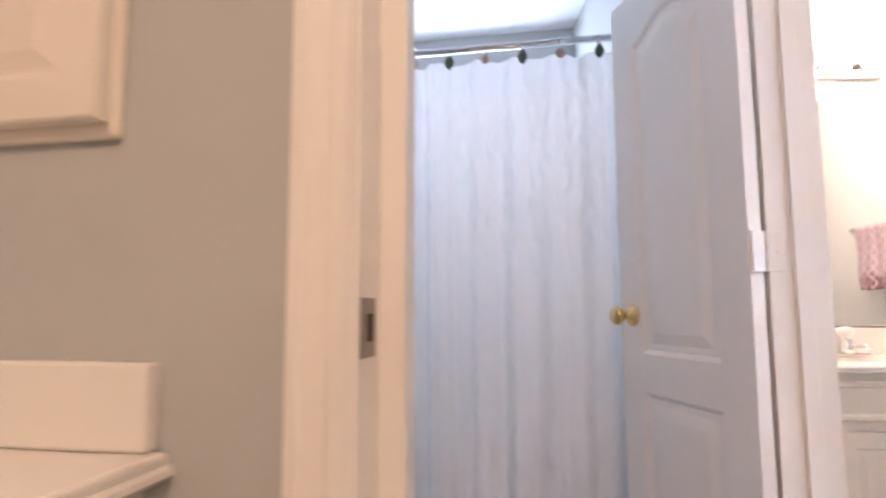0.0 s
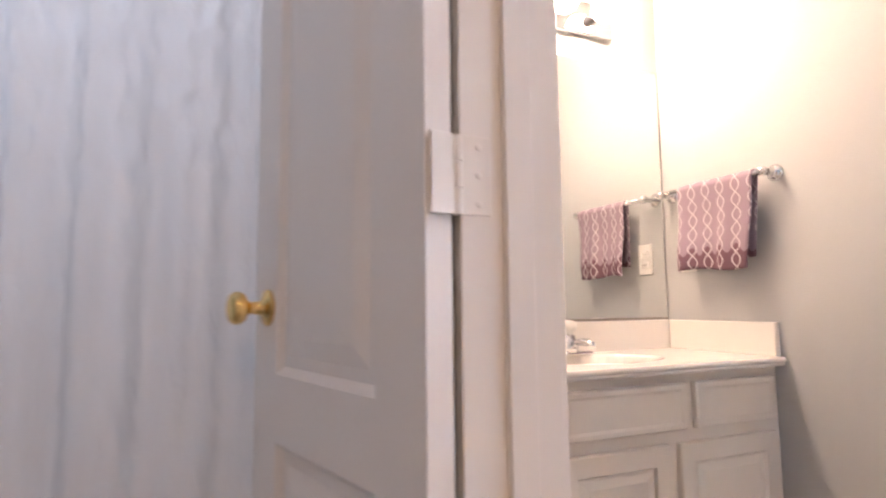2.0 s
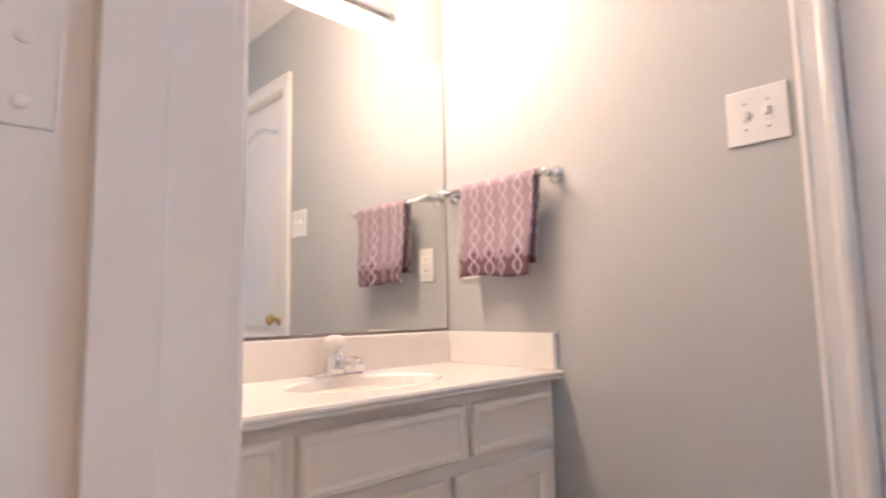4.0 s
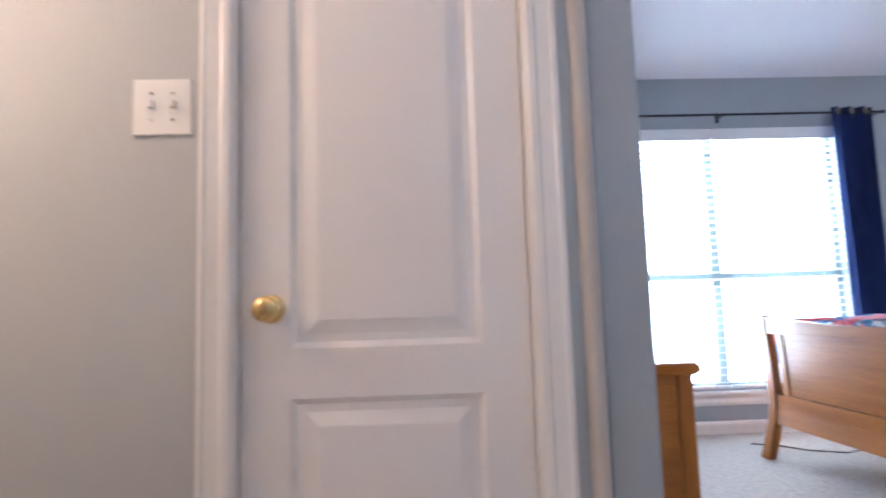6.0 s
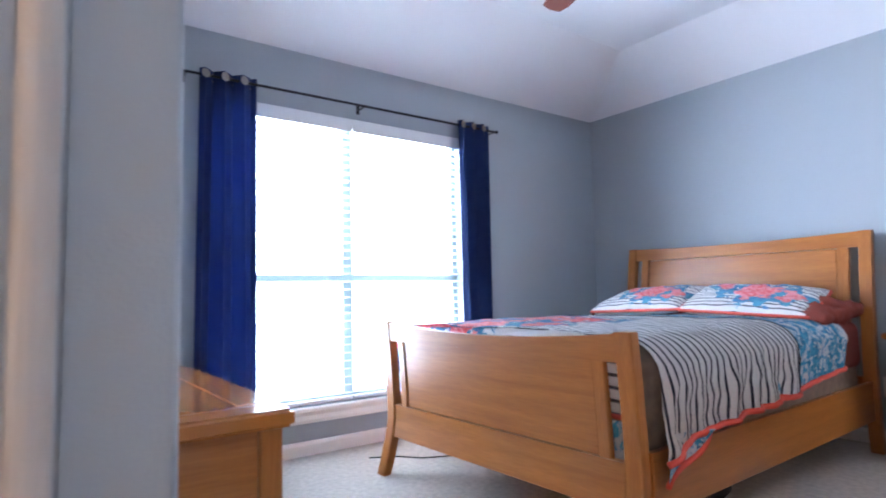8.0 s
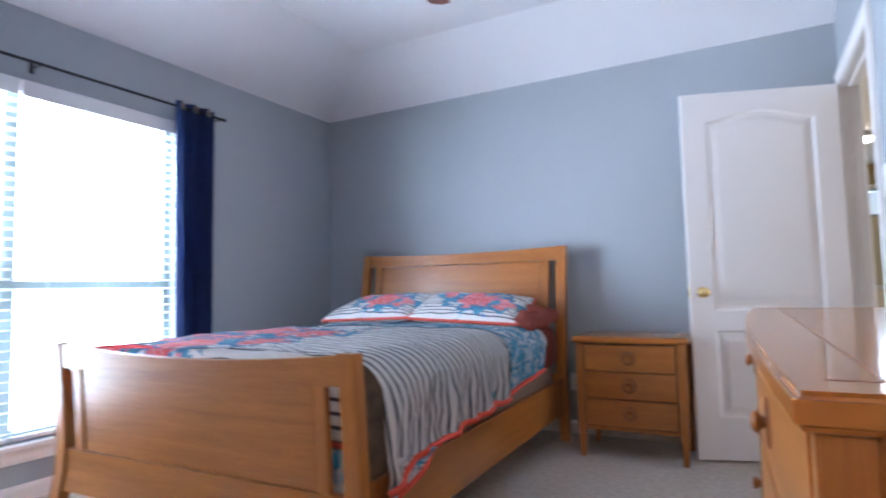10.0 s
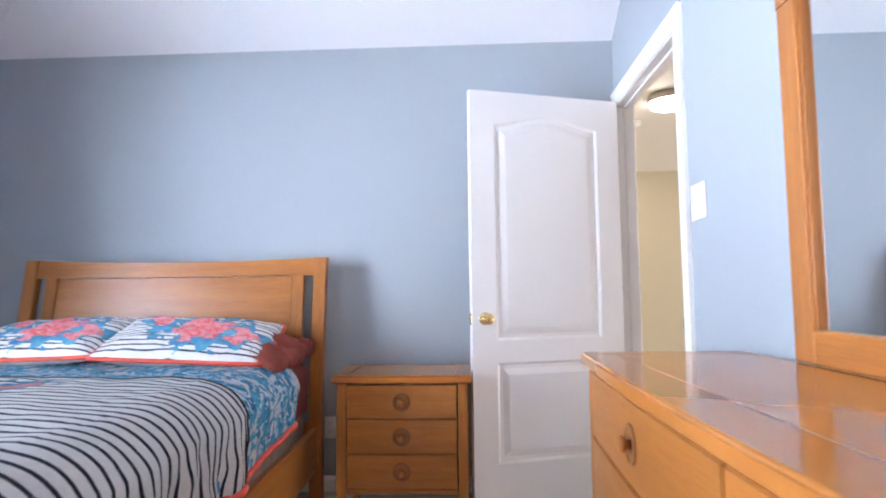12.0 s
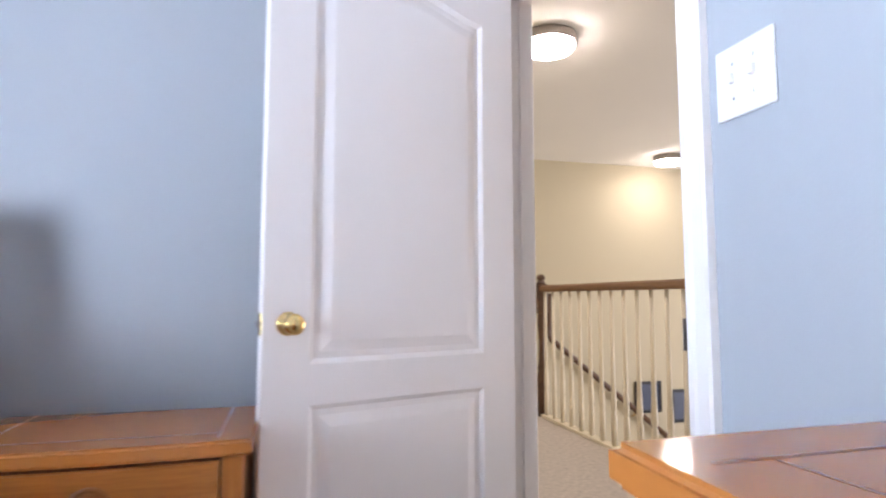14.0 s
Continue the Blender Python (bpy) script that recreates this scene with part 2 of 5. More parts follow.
def cloth_pattern(name, kind):
    """Printed cotton by the cloth's own UV, in metres."""
    m = bpy.data.materials.new(name)
    m.use_nodes = True
    nt = m.node_tree
    ln, nn = nt.links.new, nt.nodes.new
    b = nt.nodes["Principled BSDF"]
    b.inputs["Roughness"].default_value = 0.9
    uv = nn("ShaderNodeUVMap")
    uv.uv_map = "cloth"
    # wobble of the print
    wn = nn("ShaderNodeTexNoise")
    wn.inputs["Scale"].default_value = 5
    ln(uv.outputs[0], wn.inputs["Vector"])
    wob = nn("ShaderNodeVectorMath")
    wob.operation = "MULTIPLY_ADD"
    wob.inputs[1].default_value = (0.02, 0.02, 0)
    ln(wn.outputs["Color"], wob.inputs[0])
    ln(uv.outputs[0], wob.inputs[2])
    sep = nn("ShaderNodeSeparateXYZ")
    ln(wob.outputs[0], sep.inputs[0])

    def math1(op, a, bval=None, c=None):
        q = nn("ShaderNodeMath")
        q.operation = op
        for i, v in enumerate((a, bval, c)):
            if v is None:
                continue
            if isinstance(v, (int, float)):
                q.inputs[i].default_value = v
            else:
                ln(v, q.inputs[i])
        return q.outputs[0]

    def mixc(fac, a, bb):
        q = nn("ShaderNodeMixRGB")
        for i, v in enumerate((fac, a, bb)):
            if isinstance(v, (int, float)):
                q.inputs[i].default_value = v
            elif isinstance(v, tuple):
                q.inputs[i].default_value = (*v, 1)
            else:
                ln(v, q.inputs[i])
        return q.outputs[0]

    def blobs(scale, seed, lo, hi, detail=3.0, dist=0.8):
        q = nn("ShaderNodeTexNoise")
        q.noise_dimensions = "4D"
        q.inputs["W"].default_value = seed
        q.inputs["Scale"].default_value = scale
        q.inputs["Detail"].default_value = detail
        q.inputs["Distortion"].default_value = dist
        ln(uv.outputs[0], q.inputs["Vector"])
        r = ramp(nt, [(lo, (0, 0, 0)), (hi, (1, 1, 1))])
        ln(q.outputs["Fac"], r.inputs[0])
        return r.outputs[0]

    # Quilt white set lighter than the sham white to make up for dimmer light.
    white, navy = (0.95, 0.93, 0.91) if kind == "quilt" else (0.80, 0.78, 0.76), (0.018, 0.022, 0.045)
    coral, pink = (0.77, 0.11, 0.12), (0.87, 0.34, 0.36)
    blue, teal = (0.035, 0.17, 0.36), (0.075, 0.33, 0.48)
    if kind == "ocean":
        col = mixc(blobs(11, 3.0, 0.40, 0.52, 4, 2.2), (0.022, 0.25, 0.46), (0.09, 0.45, 0.69))
        col = mixc(blobs(14, 9.0, 0.51, 0.55, 4, 2.8), col, (0.78, 0.85, 0.88))
        col = mixc(blobs(15, 5.0, 0.57, 0.60, 2, 1.0), col, (0.86, 0.87, 0.87))
        col = mixc(blobs(22, 7.0, 0.60, 0.66, 3, 2.5), col, blue)
    else:
        period = 0.046 if kind == "quilt" else 0.034
        s = math1("FRACT", math1("DIVIDE", sep.outputs["Y"], period))
        stripe = math1("LESS_THAN", s, 0.28)
        col = mixc(stripe, white, navy)
        # flower heads: distance to chosen centres, edges ragged by noise
        rag = nn("ShaderNodeTexNoise")
        rag.inputs["Scale"].default_value = 13
        rag.inputs["Detail"].default_value = 3
        ln(uv.outputs[0], rag.inputs["Vector"])
        if kind == "quilt":
            heads = [(-0.42, 0.40, 0.27), (-0.05, 0.66, 0.20), (-0.48, 0.85, 0.23), (0.04, 0.28, 0.13), (0.10, 1.00, 0.10), (-0.62, 0.10, 0.24), (-0.22, 0.10, 0.15)]
        else:
            heads = [(0.40, 0.24, 0.155), (0.19, 0.37, 0.09), (0.60, 0.18, 0.085)]
        for i, (hx, hy, hr) in enumerate(heads):
            d = nn("ShaderNodeVectorMath")
            d.operation = "DISTANCE"
            ln(uv.outputs[0], d.inputs[0])
            d.inputs[1].default_value = (hx, hy, 0)
            dd = math1("ADD", math1("DIVIDE", d.outputs["Value"], hr), math1("MULTIPLY", math1("SUBTRACT", rag.outputs["Fac"], 0.5), 2.2))
            leaf = math1("LESS_THAN", dd, 1.35)
            leaf = math1("MULTIPLY", leaf, blobs(9, 20.0 + i, 0.42, 0.46, 3, 1.5))
            col = mixc(leaf, col, mixc(blobs(16, 31.0 + i, 0.4, 0.6), blue, teal))
            head = math1("LESS_THAN", dd, 0.82)
            petal = mixc(blobs(19, 40.0 + i, 0.40, 0.58, 3, 2.0), coral, pink)
            col = mixc(head, col, petal)
    tone = nn("ShaderNodeTexNoise")
    tone.inputs["Scale"].default_value = 70
    ln(uv.outputs[0], tone.inputs["Vector"])
    mul = nn("ShaderNodeMixRGB")
    mul.blend_type = "MULTIPLY"
    mul.inputs[0].default_value = 0.18
    ln(col, mul.inputs[1])
    ln(tone.outputs["Fac"], mul.inputs[2])
    ln(mul.outputs[0], b.inputs["Base Color"])
    bn = nn("ShaderNodeBump")
    bn.inputs["Strength"].default_value = 0.35
    bn.inputs["Distance"].default_value = 0.006
    ln(tone.outputs["Fac"], bn.inputs["Height"])
    ln(bn.outputs[0], b.inputs["Normal"])
    return m


M_QUILT = cloth_pattern("striped_floral_quilt_print", "quilt")
M_OCEAN = cloth_pattern("blue_quilt_reverse_print", "ocean")
M_SHAM = cloth_pattern("striped_floral_sham_print", "sham")


def towel_cloth():
    """Mauve towel with a pale ogee lattice, by object place (y across, z up)."""
    m = bpy.data.materials.new("mauve_lattice_towel")
    m.use_nodes = True
    nt = m.node_tree
    ln, nn = nt.links.new, nt.nodes.new
    b = nt.nodes["Principled BSDF"]
    b.inputs["Roughness"].default_value = 0.95
    tc = nn("ShaderNodeTexCoord")
    sep = nn("ShaderNodeSeparateXYZ")
    ln(tc.outputs["Object"], sep.inputs[0])

    def m1(op, a, bb=None):
        q = nn("ShaderNodeMath")
        q.operation = op
        for i, v in enumerate((a, bb)):
            if v is None:
                continue
            if isinstance(v, (int, float)):
                q.inputs[i].default_value = v
            else:
                ln(v, q.inputs[i])
        return q.outputs[0]
    wave = m1("MULTIPLY", m1("SINE", m1("MULTIPLY", sep.outputs["Z"], 2 * math.pi / 0.094)), 0.25)
    u = m1("DIVIDE", sep.outputs["Y"], 0.057)
    a = m1("ABSOLUTE", m1("SUBTRACT", m1("FRACT", m1("ADD", u, wave)), 0.5))
    c = m1("ABSOLUTE", m1("SUBTRACT", m1("FRACT", m1("ADD", m1("SUBTRACT", u, wave), 0.0)), 0.5))
    line = m1("MAXIMUM", m1("LESS_THAN", a, 0.042), m1("LESS_THAN", c, 0.042))
    low = m1("LESS_THAN", m1("ADD", sep.outputs["Z"], m1("MULTIPLY", m1("COSINE", m1("MULTIPLY", sep.outputs["Y"], 2 * math.pi / 0.057)), 0.014)), -0.222)
    mx = nn("ShaderNodeMixRGB")
    mx.inputs[1].default_value = (0.30, 0.225, 0.275, 1)
    mx.inputs[2].default_value = (0.155, 0.080, 0.105, 1)
    ln(low, mx.inputs[0])
    mx2 = nn("ShaderNodeMixRGB")
    mx2.inputs[2].default_value = (0.56, 0.49, 0.53, 1)
    ln(line, mx2.inputs[0])
    ln(mx.outputs[0], mx2.inputs[1])
    ln(mx2.outputs[0], b.inputs["Base Color"])
    n1 = nn("ShaderNodeTexNoise")
    n1.inputs["Scale"].default_value = 400
    ln(tc.outputs["Object"], n1.inputs["Vector"])
    bn = nn("ShaderNodeBump")
    bn.inputs["Strength"].default_value = 0.5
    bn.inputs["Distance"].default_value = 0.004
    ln(n1.outputs["Fac"], bn.inputs["Height"])
    ln(bn.outputs[0], b.inputs["Normal"])
    return m


M_TOWEL = towel_cloth()


# ---- building helpers ----
def mesh_of(name, bm, material, smooth=False):
    me = bpy.data.meshes.new(name)
    bm.normal_update()
    bm.to_mesh(me)
    bm.free()
    if smooth:
        for p in me.polygons:
            p.use_smooth = True
    if material:
        me.materials.append(material)
    return me


def part(name, bm, material, parent, label="", at=None, smooth=False):
    ob = new(name, mesh_of(name, bm, material, smooth))
    ob.parent = parent
    if at is not None:
        ob.matrix_basis = at
    if label:
        tagged(ob, label)
    return ob


def thing(name, m, label, category, group="", kind=""):
    ob = new(name)
    ob.empty_display_size = 0.05
    ob.matrix_basis = m
    return tagged(ob, label, category, group, kind)


def structure(name, bm, material, label, category, smooth=False):
    return tagged(new(name, mesh_of(name, bm, material, smooth)), label, category, "", "structure")


def box(bm, x0, y0, z0, x1, y1, z1, r=0.0, seg=2):
    """A box, with rounded edges where r is given."""
    q = bmesh.new()
    bmesh.ops.create_cube(q, size=1)
    for v in q.verts:
        v.co = Vector(((x0 + x1) / 2 + v.co.x * (x1 - x0), (y0 + y1) / 2 + v.co.y * (y1 - y0), (z0 + z1) / 2 + v.co.z * (z1 - z0)))
    if r:
        bmesh.ops.bevel(q, geom=q.edges[:], offset=r, segments=seg, affect="EDGES", profile=0.5)
    absorb(bm, q)
    return bm


def absorb(bm, q, m=None):
    if m is not None:
        bmesh.ops.transform(q, matrix=m, verts=q.verts)
    vs = {v: bm.verts.new(v.co) for v in q.verts}
    for f in q.faces:
        try:
            bm.faces.new([vs[v] for v in f.verts])
        except ValueError:
            pass
    q.free()


def one_box(*a, **k):
    return box(bmesh.new(), *a, **k)


def prism(outline, axis, a, b):
    """An outline of 2D points drawn out along an axis from a to b. axis x: (y, z), y: (x, z), z: (x, y)."""
    bm = bmesh.new()

    def p3(p, d):
        return {"x": (d, p[0], p[1]), "y": (p[0], d, p[1]), "z": (p[0], p[1], d)}[axis]
    va = [bm.verts.new(p3(p, a)) for p in outline]
    vb = [bm.verts.new(p3(p, b)) for p in outline]
    n = len(outline)
    bm.faces.new(va)
    bm.faces.new(list(reversed(vb)))
    for i in range(n):
        j = (i + 1) % n
        bm.faces.new([va[j], va[i], vb[i], vb[j]])
    bmesh.ops.recalc_face_normals(bm, faces=bm.faces)
    return bm


def turned(profile, seg=20):
    """A turned solid about z from (radius, height) pairs."""
    bm = bmesh.new()
    rings = []
    for r, z in profile:
        rings.append([bm.verts.new((r * math.cos(2 * math.pi * i / seg), r * math.sin(2 * math.pi * i / seg), z)) for i in range(seg)])
    for a, b in zip(rings, rings[1:]):
        for i in range(seg):
            j = (i + 1) % seg
            bm.faces.new([a[i], a[j], b[j], b[i]])
    bm.faces.new(list(reversed(rings[0])))
    bm.faces.new(rings[-1])
    bmesh.ops.recalc_face_normals(bm, faces=bm.faces)
    return bm


def tube(path, r, seg=10):
    """A round bar along points."""
    bm = bmesh.new()
    pts = [Vector(p) for p in path]
    rings = []
    for i, p in enumerate(pts):
        d = (pts[min(i + 1, len(pts) - 1)] - pts[max(i - 1, 0)]).normalized()
        q = d.to_track_quat("Z", "Y")
        rings.append([bm.verts.new(p + q @ Vector((r * math.cos(2 * math.pi * k / seg), r * math.sin(2 * math.pi * k / seg), 0))) for k in range(seg)])
    for a, b in zip(rings, rings[1:]):
        for i in range(seg):
            j = (i + 1) % seg
            bm.faces.new([a[i], a[j], b[j], b[i]])
    bm.faces.new(list(reversed(rings[0])))
    bm.faces.new(rings[-1])
    bmesh.ops.recalc_face_normals(bm, faces=bm.faces)
    return bm


def wall(name, axis, a, b, lo, hi, z0, z1, material, label, holes=()):
    """A wall across an axis ('x': faces look along x), between planes a and b, running lo..hi, with holes (lo, hi, z0, z1)."""
    cuts = sorted({lo, hi, *[h[0] for h in holes], *[h[1] for h in holes]})
    bm = bmesh.new()

    def put(l, h, c, d):
        if h - l < 1e-4 or d - c < 1e-4:
            return
        if axis == "x":
            box(bm, a, l, c, b, h, d)
        else:
            box(bm, l, a, c, h, b, d)
    for l, h in zip(cuts, cuts[1:]):
        zs = z0
        for hl, hh, hz0, hz1 in sorted(holes, key=lambda q: q[2]):
            if hl <= l + 1e-6 and hh >= h - 1e-6:
                put(l, h, zs, hz0)
                zs = hz1
        put(l, h, zs, z1)
    bmesh.ops.remove_doubles(bm, verts=bm.verts, dist=1e-5)
    return structure(name, bm, material, label, "wall")


def casing_profile(w):
    """Colonial casing, width w, as (across, proud) points."""
    return [(0, 0), (w, 0), (w, 0.017), (w * 0.86, 0.018), (w * 0.78, 0.014), (w * 0.40, 0.012), (w * 0.30, 0.015), (w * 0.12, 0.014), (0, 0.008)]


def door_casing(name, axis, plane, out, lo, hi, top, w=0.062, label="white moulded wood casing round a doorway", z0=0.0):
    """Casing on the wall face at plane, proud towards out (+1/-1), round an opening lo..hi up to top."""
    root = thing(name, Matrix.Identity(4), label, "trim", kind="structure")
    prof = casing_profile(w)

    def put(q, nm):
        part(nm, q, M_TRIM, root)
    for side, edge in ((-1, lo), (1, hi)):
        bm = bmesh.new()
        ring0, ring1 = [], []
        for c, p in prof:
            across, proud = edge + side * (c + 0.004), plane + out * (p + 0.0005)
            xy = (proud, across) if axis == "x" else (across, proud)
            ring0.append(bm.verts.new((*xy, z0)))
            ring1.append(bm.verts.new((*xy, top + c + 0.004)))
        n = len(prof)
        bm.faces.new(ring0)
        bm.faces.new(ring1[::-1])
        for i in range(n):
            j = (i + 1) % n
            bm.faces.new([ring0[j], ring0[i], ring1[i], ring1[j]])
        bmesh.ops.recalc_face_normals(bm, faces=bm.faces)
        put(bm, "side_casing")
    bm = bmesh.new()
    ring0, ring1 = [], []
    for c, p in prof:
        proud = plane + out * (p + 0.0005)
        z = top + c + 0.004
        l, h = lo - c - 0.004, hi + c + 0.004
        ring0.append(bm.verts.new((proud, l, z) if axis == "x" else (l, proud, z)))
        ring1.append(bm.verts.new((proud, h, z) if axis == "x" else (h, proud, z)))
    n = len(prof)
    bm.faces.new(ring0)
    bm.faces.new(ring1[::-1])
    for i in range(n):
        j = (i + 1) % n
        bm.faces.new([ring0[j], ring0[i], ring1[i], ring1[j]])
    bmesh.ops.recalc_face_normals(bm, faces=bm.faces)
    put(bm, "head_casing")
    return root


def door_jamb(name, axis, a, b, lo, hi, top, stop_at, label="white painted door jamb with stop", t=0.018, hi_stop=0.011):
    """Lining of an opening through a wall between planes a..b; lo..hi and top are the clear opening."""
    root = thing(name, Matrix.Identity(4), label, "door frame", kind="structure")

    def bx(l, h, z0, z1, p, q):
        return one_box(p, l, z0, q, h, z1, r=0.001, seg=1) if axis == "x" else one_box(l, p, z0, h, q, z1, r=0.001, seg=1)
    part("side_jamb", bx(lo - t, lo, 0, top + t, a, b), M_TRIM, root)
    part("side_jamb", bx(hi, hi + t, 0, top + t, a, b), M_TRIM, root)
    part("head_jamb", bx(lo, hi, top, top + t, a, b), M_TRIM, root)
    s0, s1 = stop_at
    part("stop", bx(lo, lo + 0.011, 0, top, s0, s1), M_TRIM, root)
    part("stop", bx(hi - hi_stop, hi, 0, top, s0, s1), M_TRIM, root)
    part("stop", bx(lo + 0.011, hi - hi_stop, top - 0.011, top, s0, s1), M_TRIM, root)
    return root


def arch_outline(x0, x1, z0, z1, rise, n=14):
    """Panel outline: flat foot, and a head that swells to an eyebrow arch."""
    pts = [(x0, z0), (x1, z0), (x1, z1 - rise)]
    for i in range(1, n):
        t = i / n
        s = 0.5 - 0.5 * math.cos(2 * math.pi * t)
        pts.append((x1 + (x0 - x1) * t, z1 - rise + rise * s ** 0.8))
    pts.append((x0, z1 - rise))
    return pts


def inset_pts(pts, d):
    cx = (min(p[0] for p in pts) + max(p[0] for p in pts)) / 2
    cz = (min(p[1] for p in pts) + max(p[1] for p in pts)) / 2
    hw = (max(p[0] for p in pts) - min(p[0] for p in pts)) / 2
    hz = (max(p[1] for p in pts) - min(p[1] for p in pts)) / 2
    return [(cx + (x - cx) * (hw - d) / hw, cz + (z - cz) * (hz - d) / hz) for x, z in pts]


def moulded_face(bm, w, h, y, out, panels):
    """A moulded door face at depth y with sunk and raised panels (outlines); out is the way it looks."""
    loops = []

    def ring(pts, depth):
        return [bm.verts.new((x, y + out * depth, z)) for x, z in pts]
    outer = ring([(0, 0), (w, 0), (w, h), (0, h)], 0)
    edges = [bm.edges.new((outer[i], outer[(i + 1) % 4])) for i in range(4)]
    for pts in panels:
        steps = [(0, 0), (0.006, -0.004), (0.013, -0.0095), (0.030, -0.0095), (0.058, -0.002), (0.062, -0.0015)]
        rings = [ring(inset_pts(pts, d) if d else pts, q) for d, q in steps]
        n = len(pts)
        edges += [bm.edges.new((rings[0][i], rings[0][(i + 1) % n])) for i in range(n)]
        for a, b in zip(rings, rings[1:]):
            for i in range(n):
                j = (i + 1) % n
                bm.faces.new([a[i], a[j], b[j], b[i]])
        bm.faces.new(rings[-1])
        loops.append(rings)
    bmesh.ops.triangle_fill(bm, use_beauty=True, use_dissolve=False, edges=edges)
    return outer


def panel_door_mesh(w, h, t=0.035):
    """A two-panel moulded door: hinge edge at x = 0, foot at z = 0, from y = 0 to t."""
    st = 0.125 if w > 0.65 else 0.105
    upper = arch_outline(st, w - st, 0.808, h - 0.110, 0.055)
    lower = [(st, 0.225), (w - st, 0.225), (w - st, 0.702), (st, 0.702)]
    bm = bmesh.new()
    a = moulded_face(bm, w, h, 0, -1, [upper, lower])
    b = moulded_face(bm, w, h, t, 1, [upper, lower])
    for i in range(4):
        j = (i + 1) % 4
        bm.faces.new([a[i], a[j], b[j], b[i]])
    bmesh.ops.recalc_face_normals(bm, faces=bm.faces)
    return bm


def knob_mesh():
    prof = [(0.031, 0.0), (0.031, 0.004), (0.026, 0.008), (0.012, 0.011), (0.010, 0.030), (0.013, 0.036), (0.023, 0.041),
            (0.0275, 0.049), (0.0265, 0.058), (0.021, 0.064), (0.010, 0.067), (0.003, 0.0675)]
    return turned(prof, 24)


def panel_door(name, m, w, h, label, t=0.035, knob_z=0.915, kind="structure"):
    root = thing(name, m, label, "door", kind=kind)
    part("slab", panel_door_mesh(w, h, t), M_DOOR, root)
    for side, rot in ((-1, 90), (1, -90)):
        y = -0.0005 if side < 0 else t + 0.0005
        part("door_knob", knob_mesh(), M_BRASS, root, "polished brass knob", pose(w - 0.065, y, knob_z, rot, 0, 0), smooth=True)
    part("latch_plate", one_box(w, t * 0.16, knob_z - 0.029, w + 0.002, t * 0.84, knob_z + 0.028, r=0.0008, seg=1), M_BRASS, root, "small brass latch plate")
    part("latch_bolt", one_box(w + 0.002, t * 0.34, knob_z - 0.008, w + 0.011, t * 0.66, knob_z + 0.008, r=0.002), M_STEEL, root)
    return root


def wall_plate(m, label, kind):
    """A wall plate: x across, z up, looks along -y."""
    root = thing("light_switch" if kind != "outlet" else "power_outlet", m, label, "switch" if kind != "outlet" else "outlet")
    w = 0.127 if kind == "double" else 0.072
    ph = 0.063 if kind == "double" else 0.0585
    part("plate", one_box(-w / 2, -0.006, -ph, w / 2, 0, ph, r=0.0028), M_PLASTIC, root)
    if kind == "double":
        for x in (-0.023, 0.023):
            part("toggle", one_box(x - 0.005, -0.017, -0.004, x + 0.005, -0.0055, 0.013, r=0.0015), M_PLASTIC, root)
            part("collar", one_box(x - 0.008, -0.0075, -0.014, x + 0.008, -0.005, 0.014, r=0.0008, seg=1), M_TRIM, root)
            for z in (-0.030, 0.030):
                part("screw", turned([(0.003, 0), (0.003, 0.0012), (0.0018, 0.0018)], 10), M_CHROME, root, "", pose(x, -0.0058, z, 90, 0, 0))
    else:
        for z in (-0.021, 0.021):
            part("socket", one_box(-0.017, -0.0078, z - 0.014, 0.017, -0.0055, z + 0.014, r=0.004), M_PLASTIC, root)
            for x in (-0.006, 0.006):
                # Slots are dark blocks on the face, coloured as the shade inside.
                part("slot", one_box(x - 0.0012, -0.0083, z - 0.004, x + 0.0012, -0.0075, z + 0.005), M_DARK, root)
    return root

# ---- setting ----
BATH = pose(0.845, -0.155, 0, 0, 0, -10.5)                                   # along the shower rod
ENTRY = pose(1.134, 1.228, 0, 0, 0, -10.5) @ pose(-1.129, -1.228, 0)        # along the wall of the first doorway


def laid(ob, m):
    """Carry a finished top-level thing over by m."""
    ob.matrix_basis = m @ ob.matrix_basis
    return ob


H = 2.44
XW, XE, YN, YS = -3.60, 0.050, 5.468, 1.536      # bedroom faces
structure("ground", one_box(-400, -400, -3.2, 400, 400, -3.0), M_GRASS, "green lawn far below the window", "ground")
structure("floor_bedroom", one_box(-3.75, 1.30, -0.12, 0.091, 5.60, 0), M_CARPET, "beige cut-pile carpet in the bedroom", "floor")
structure("floor_bath", one_box(-1.12, -1.75, -0.12, 2.6, 1.30, -0.001), M_TILE, "beige bathroom floor", "floor")
structure("floor_vanity", one_box(0.091, 1.30, -0.12, 2.6, 3.5, -0.001), M_TILE, "beige bathroom floor in the first vanity room", "floor")
structure("floor_hall", one_box(0.092, 3.62, -0.12, 1.45, 12.0, 0), M_CARPET, "beige carpet on the landing", "floor")

wall("wall_west", "x", XW - 0.15, XW, 1.44, 5.62, 0, 2.9, M_WALL, "grey-blue painted bedroom wall round the window", [(2.19, 3.99, 0.28, 2.08)])
wall("wall_north", "y", YN, YN + 0.15, XW, XE, 0, 2.9, M_WALL, "grey-blue painted bedroom wall behind the bed")
wall("wall_east", "x", XE, XE + 0.044, 1.666, 5.62, 0, 2.9, M_WALL, "pale blue painted bedroom wall with the hall doorway", [(4.504, 5.446, 0, 2.066)])
wall("wall_hall_side", "x", XE + 0.045, XE + 0.085, 3.62, 10.65, 0, 2.9, M_CREAM_WALL, "cream painted landing wall", [(4.504, 5.446, 0, 2.066)])
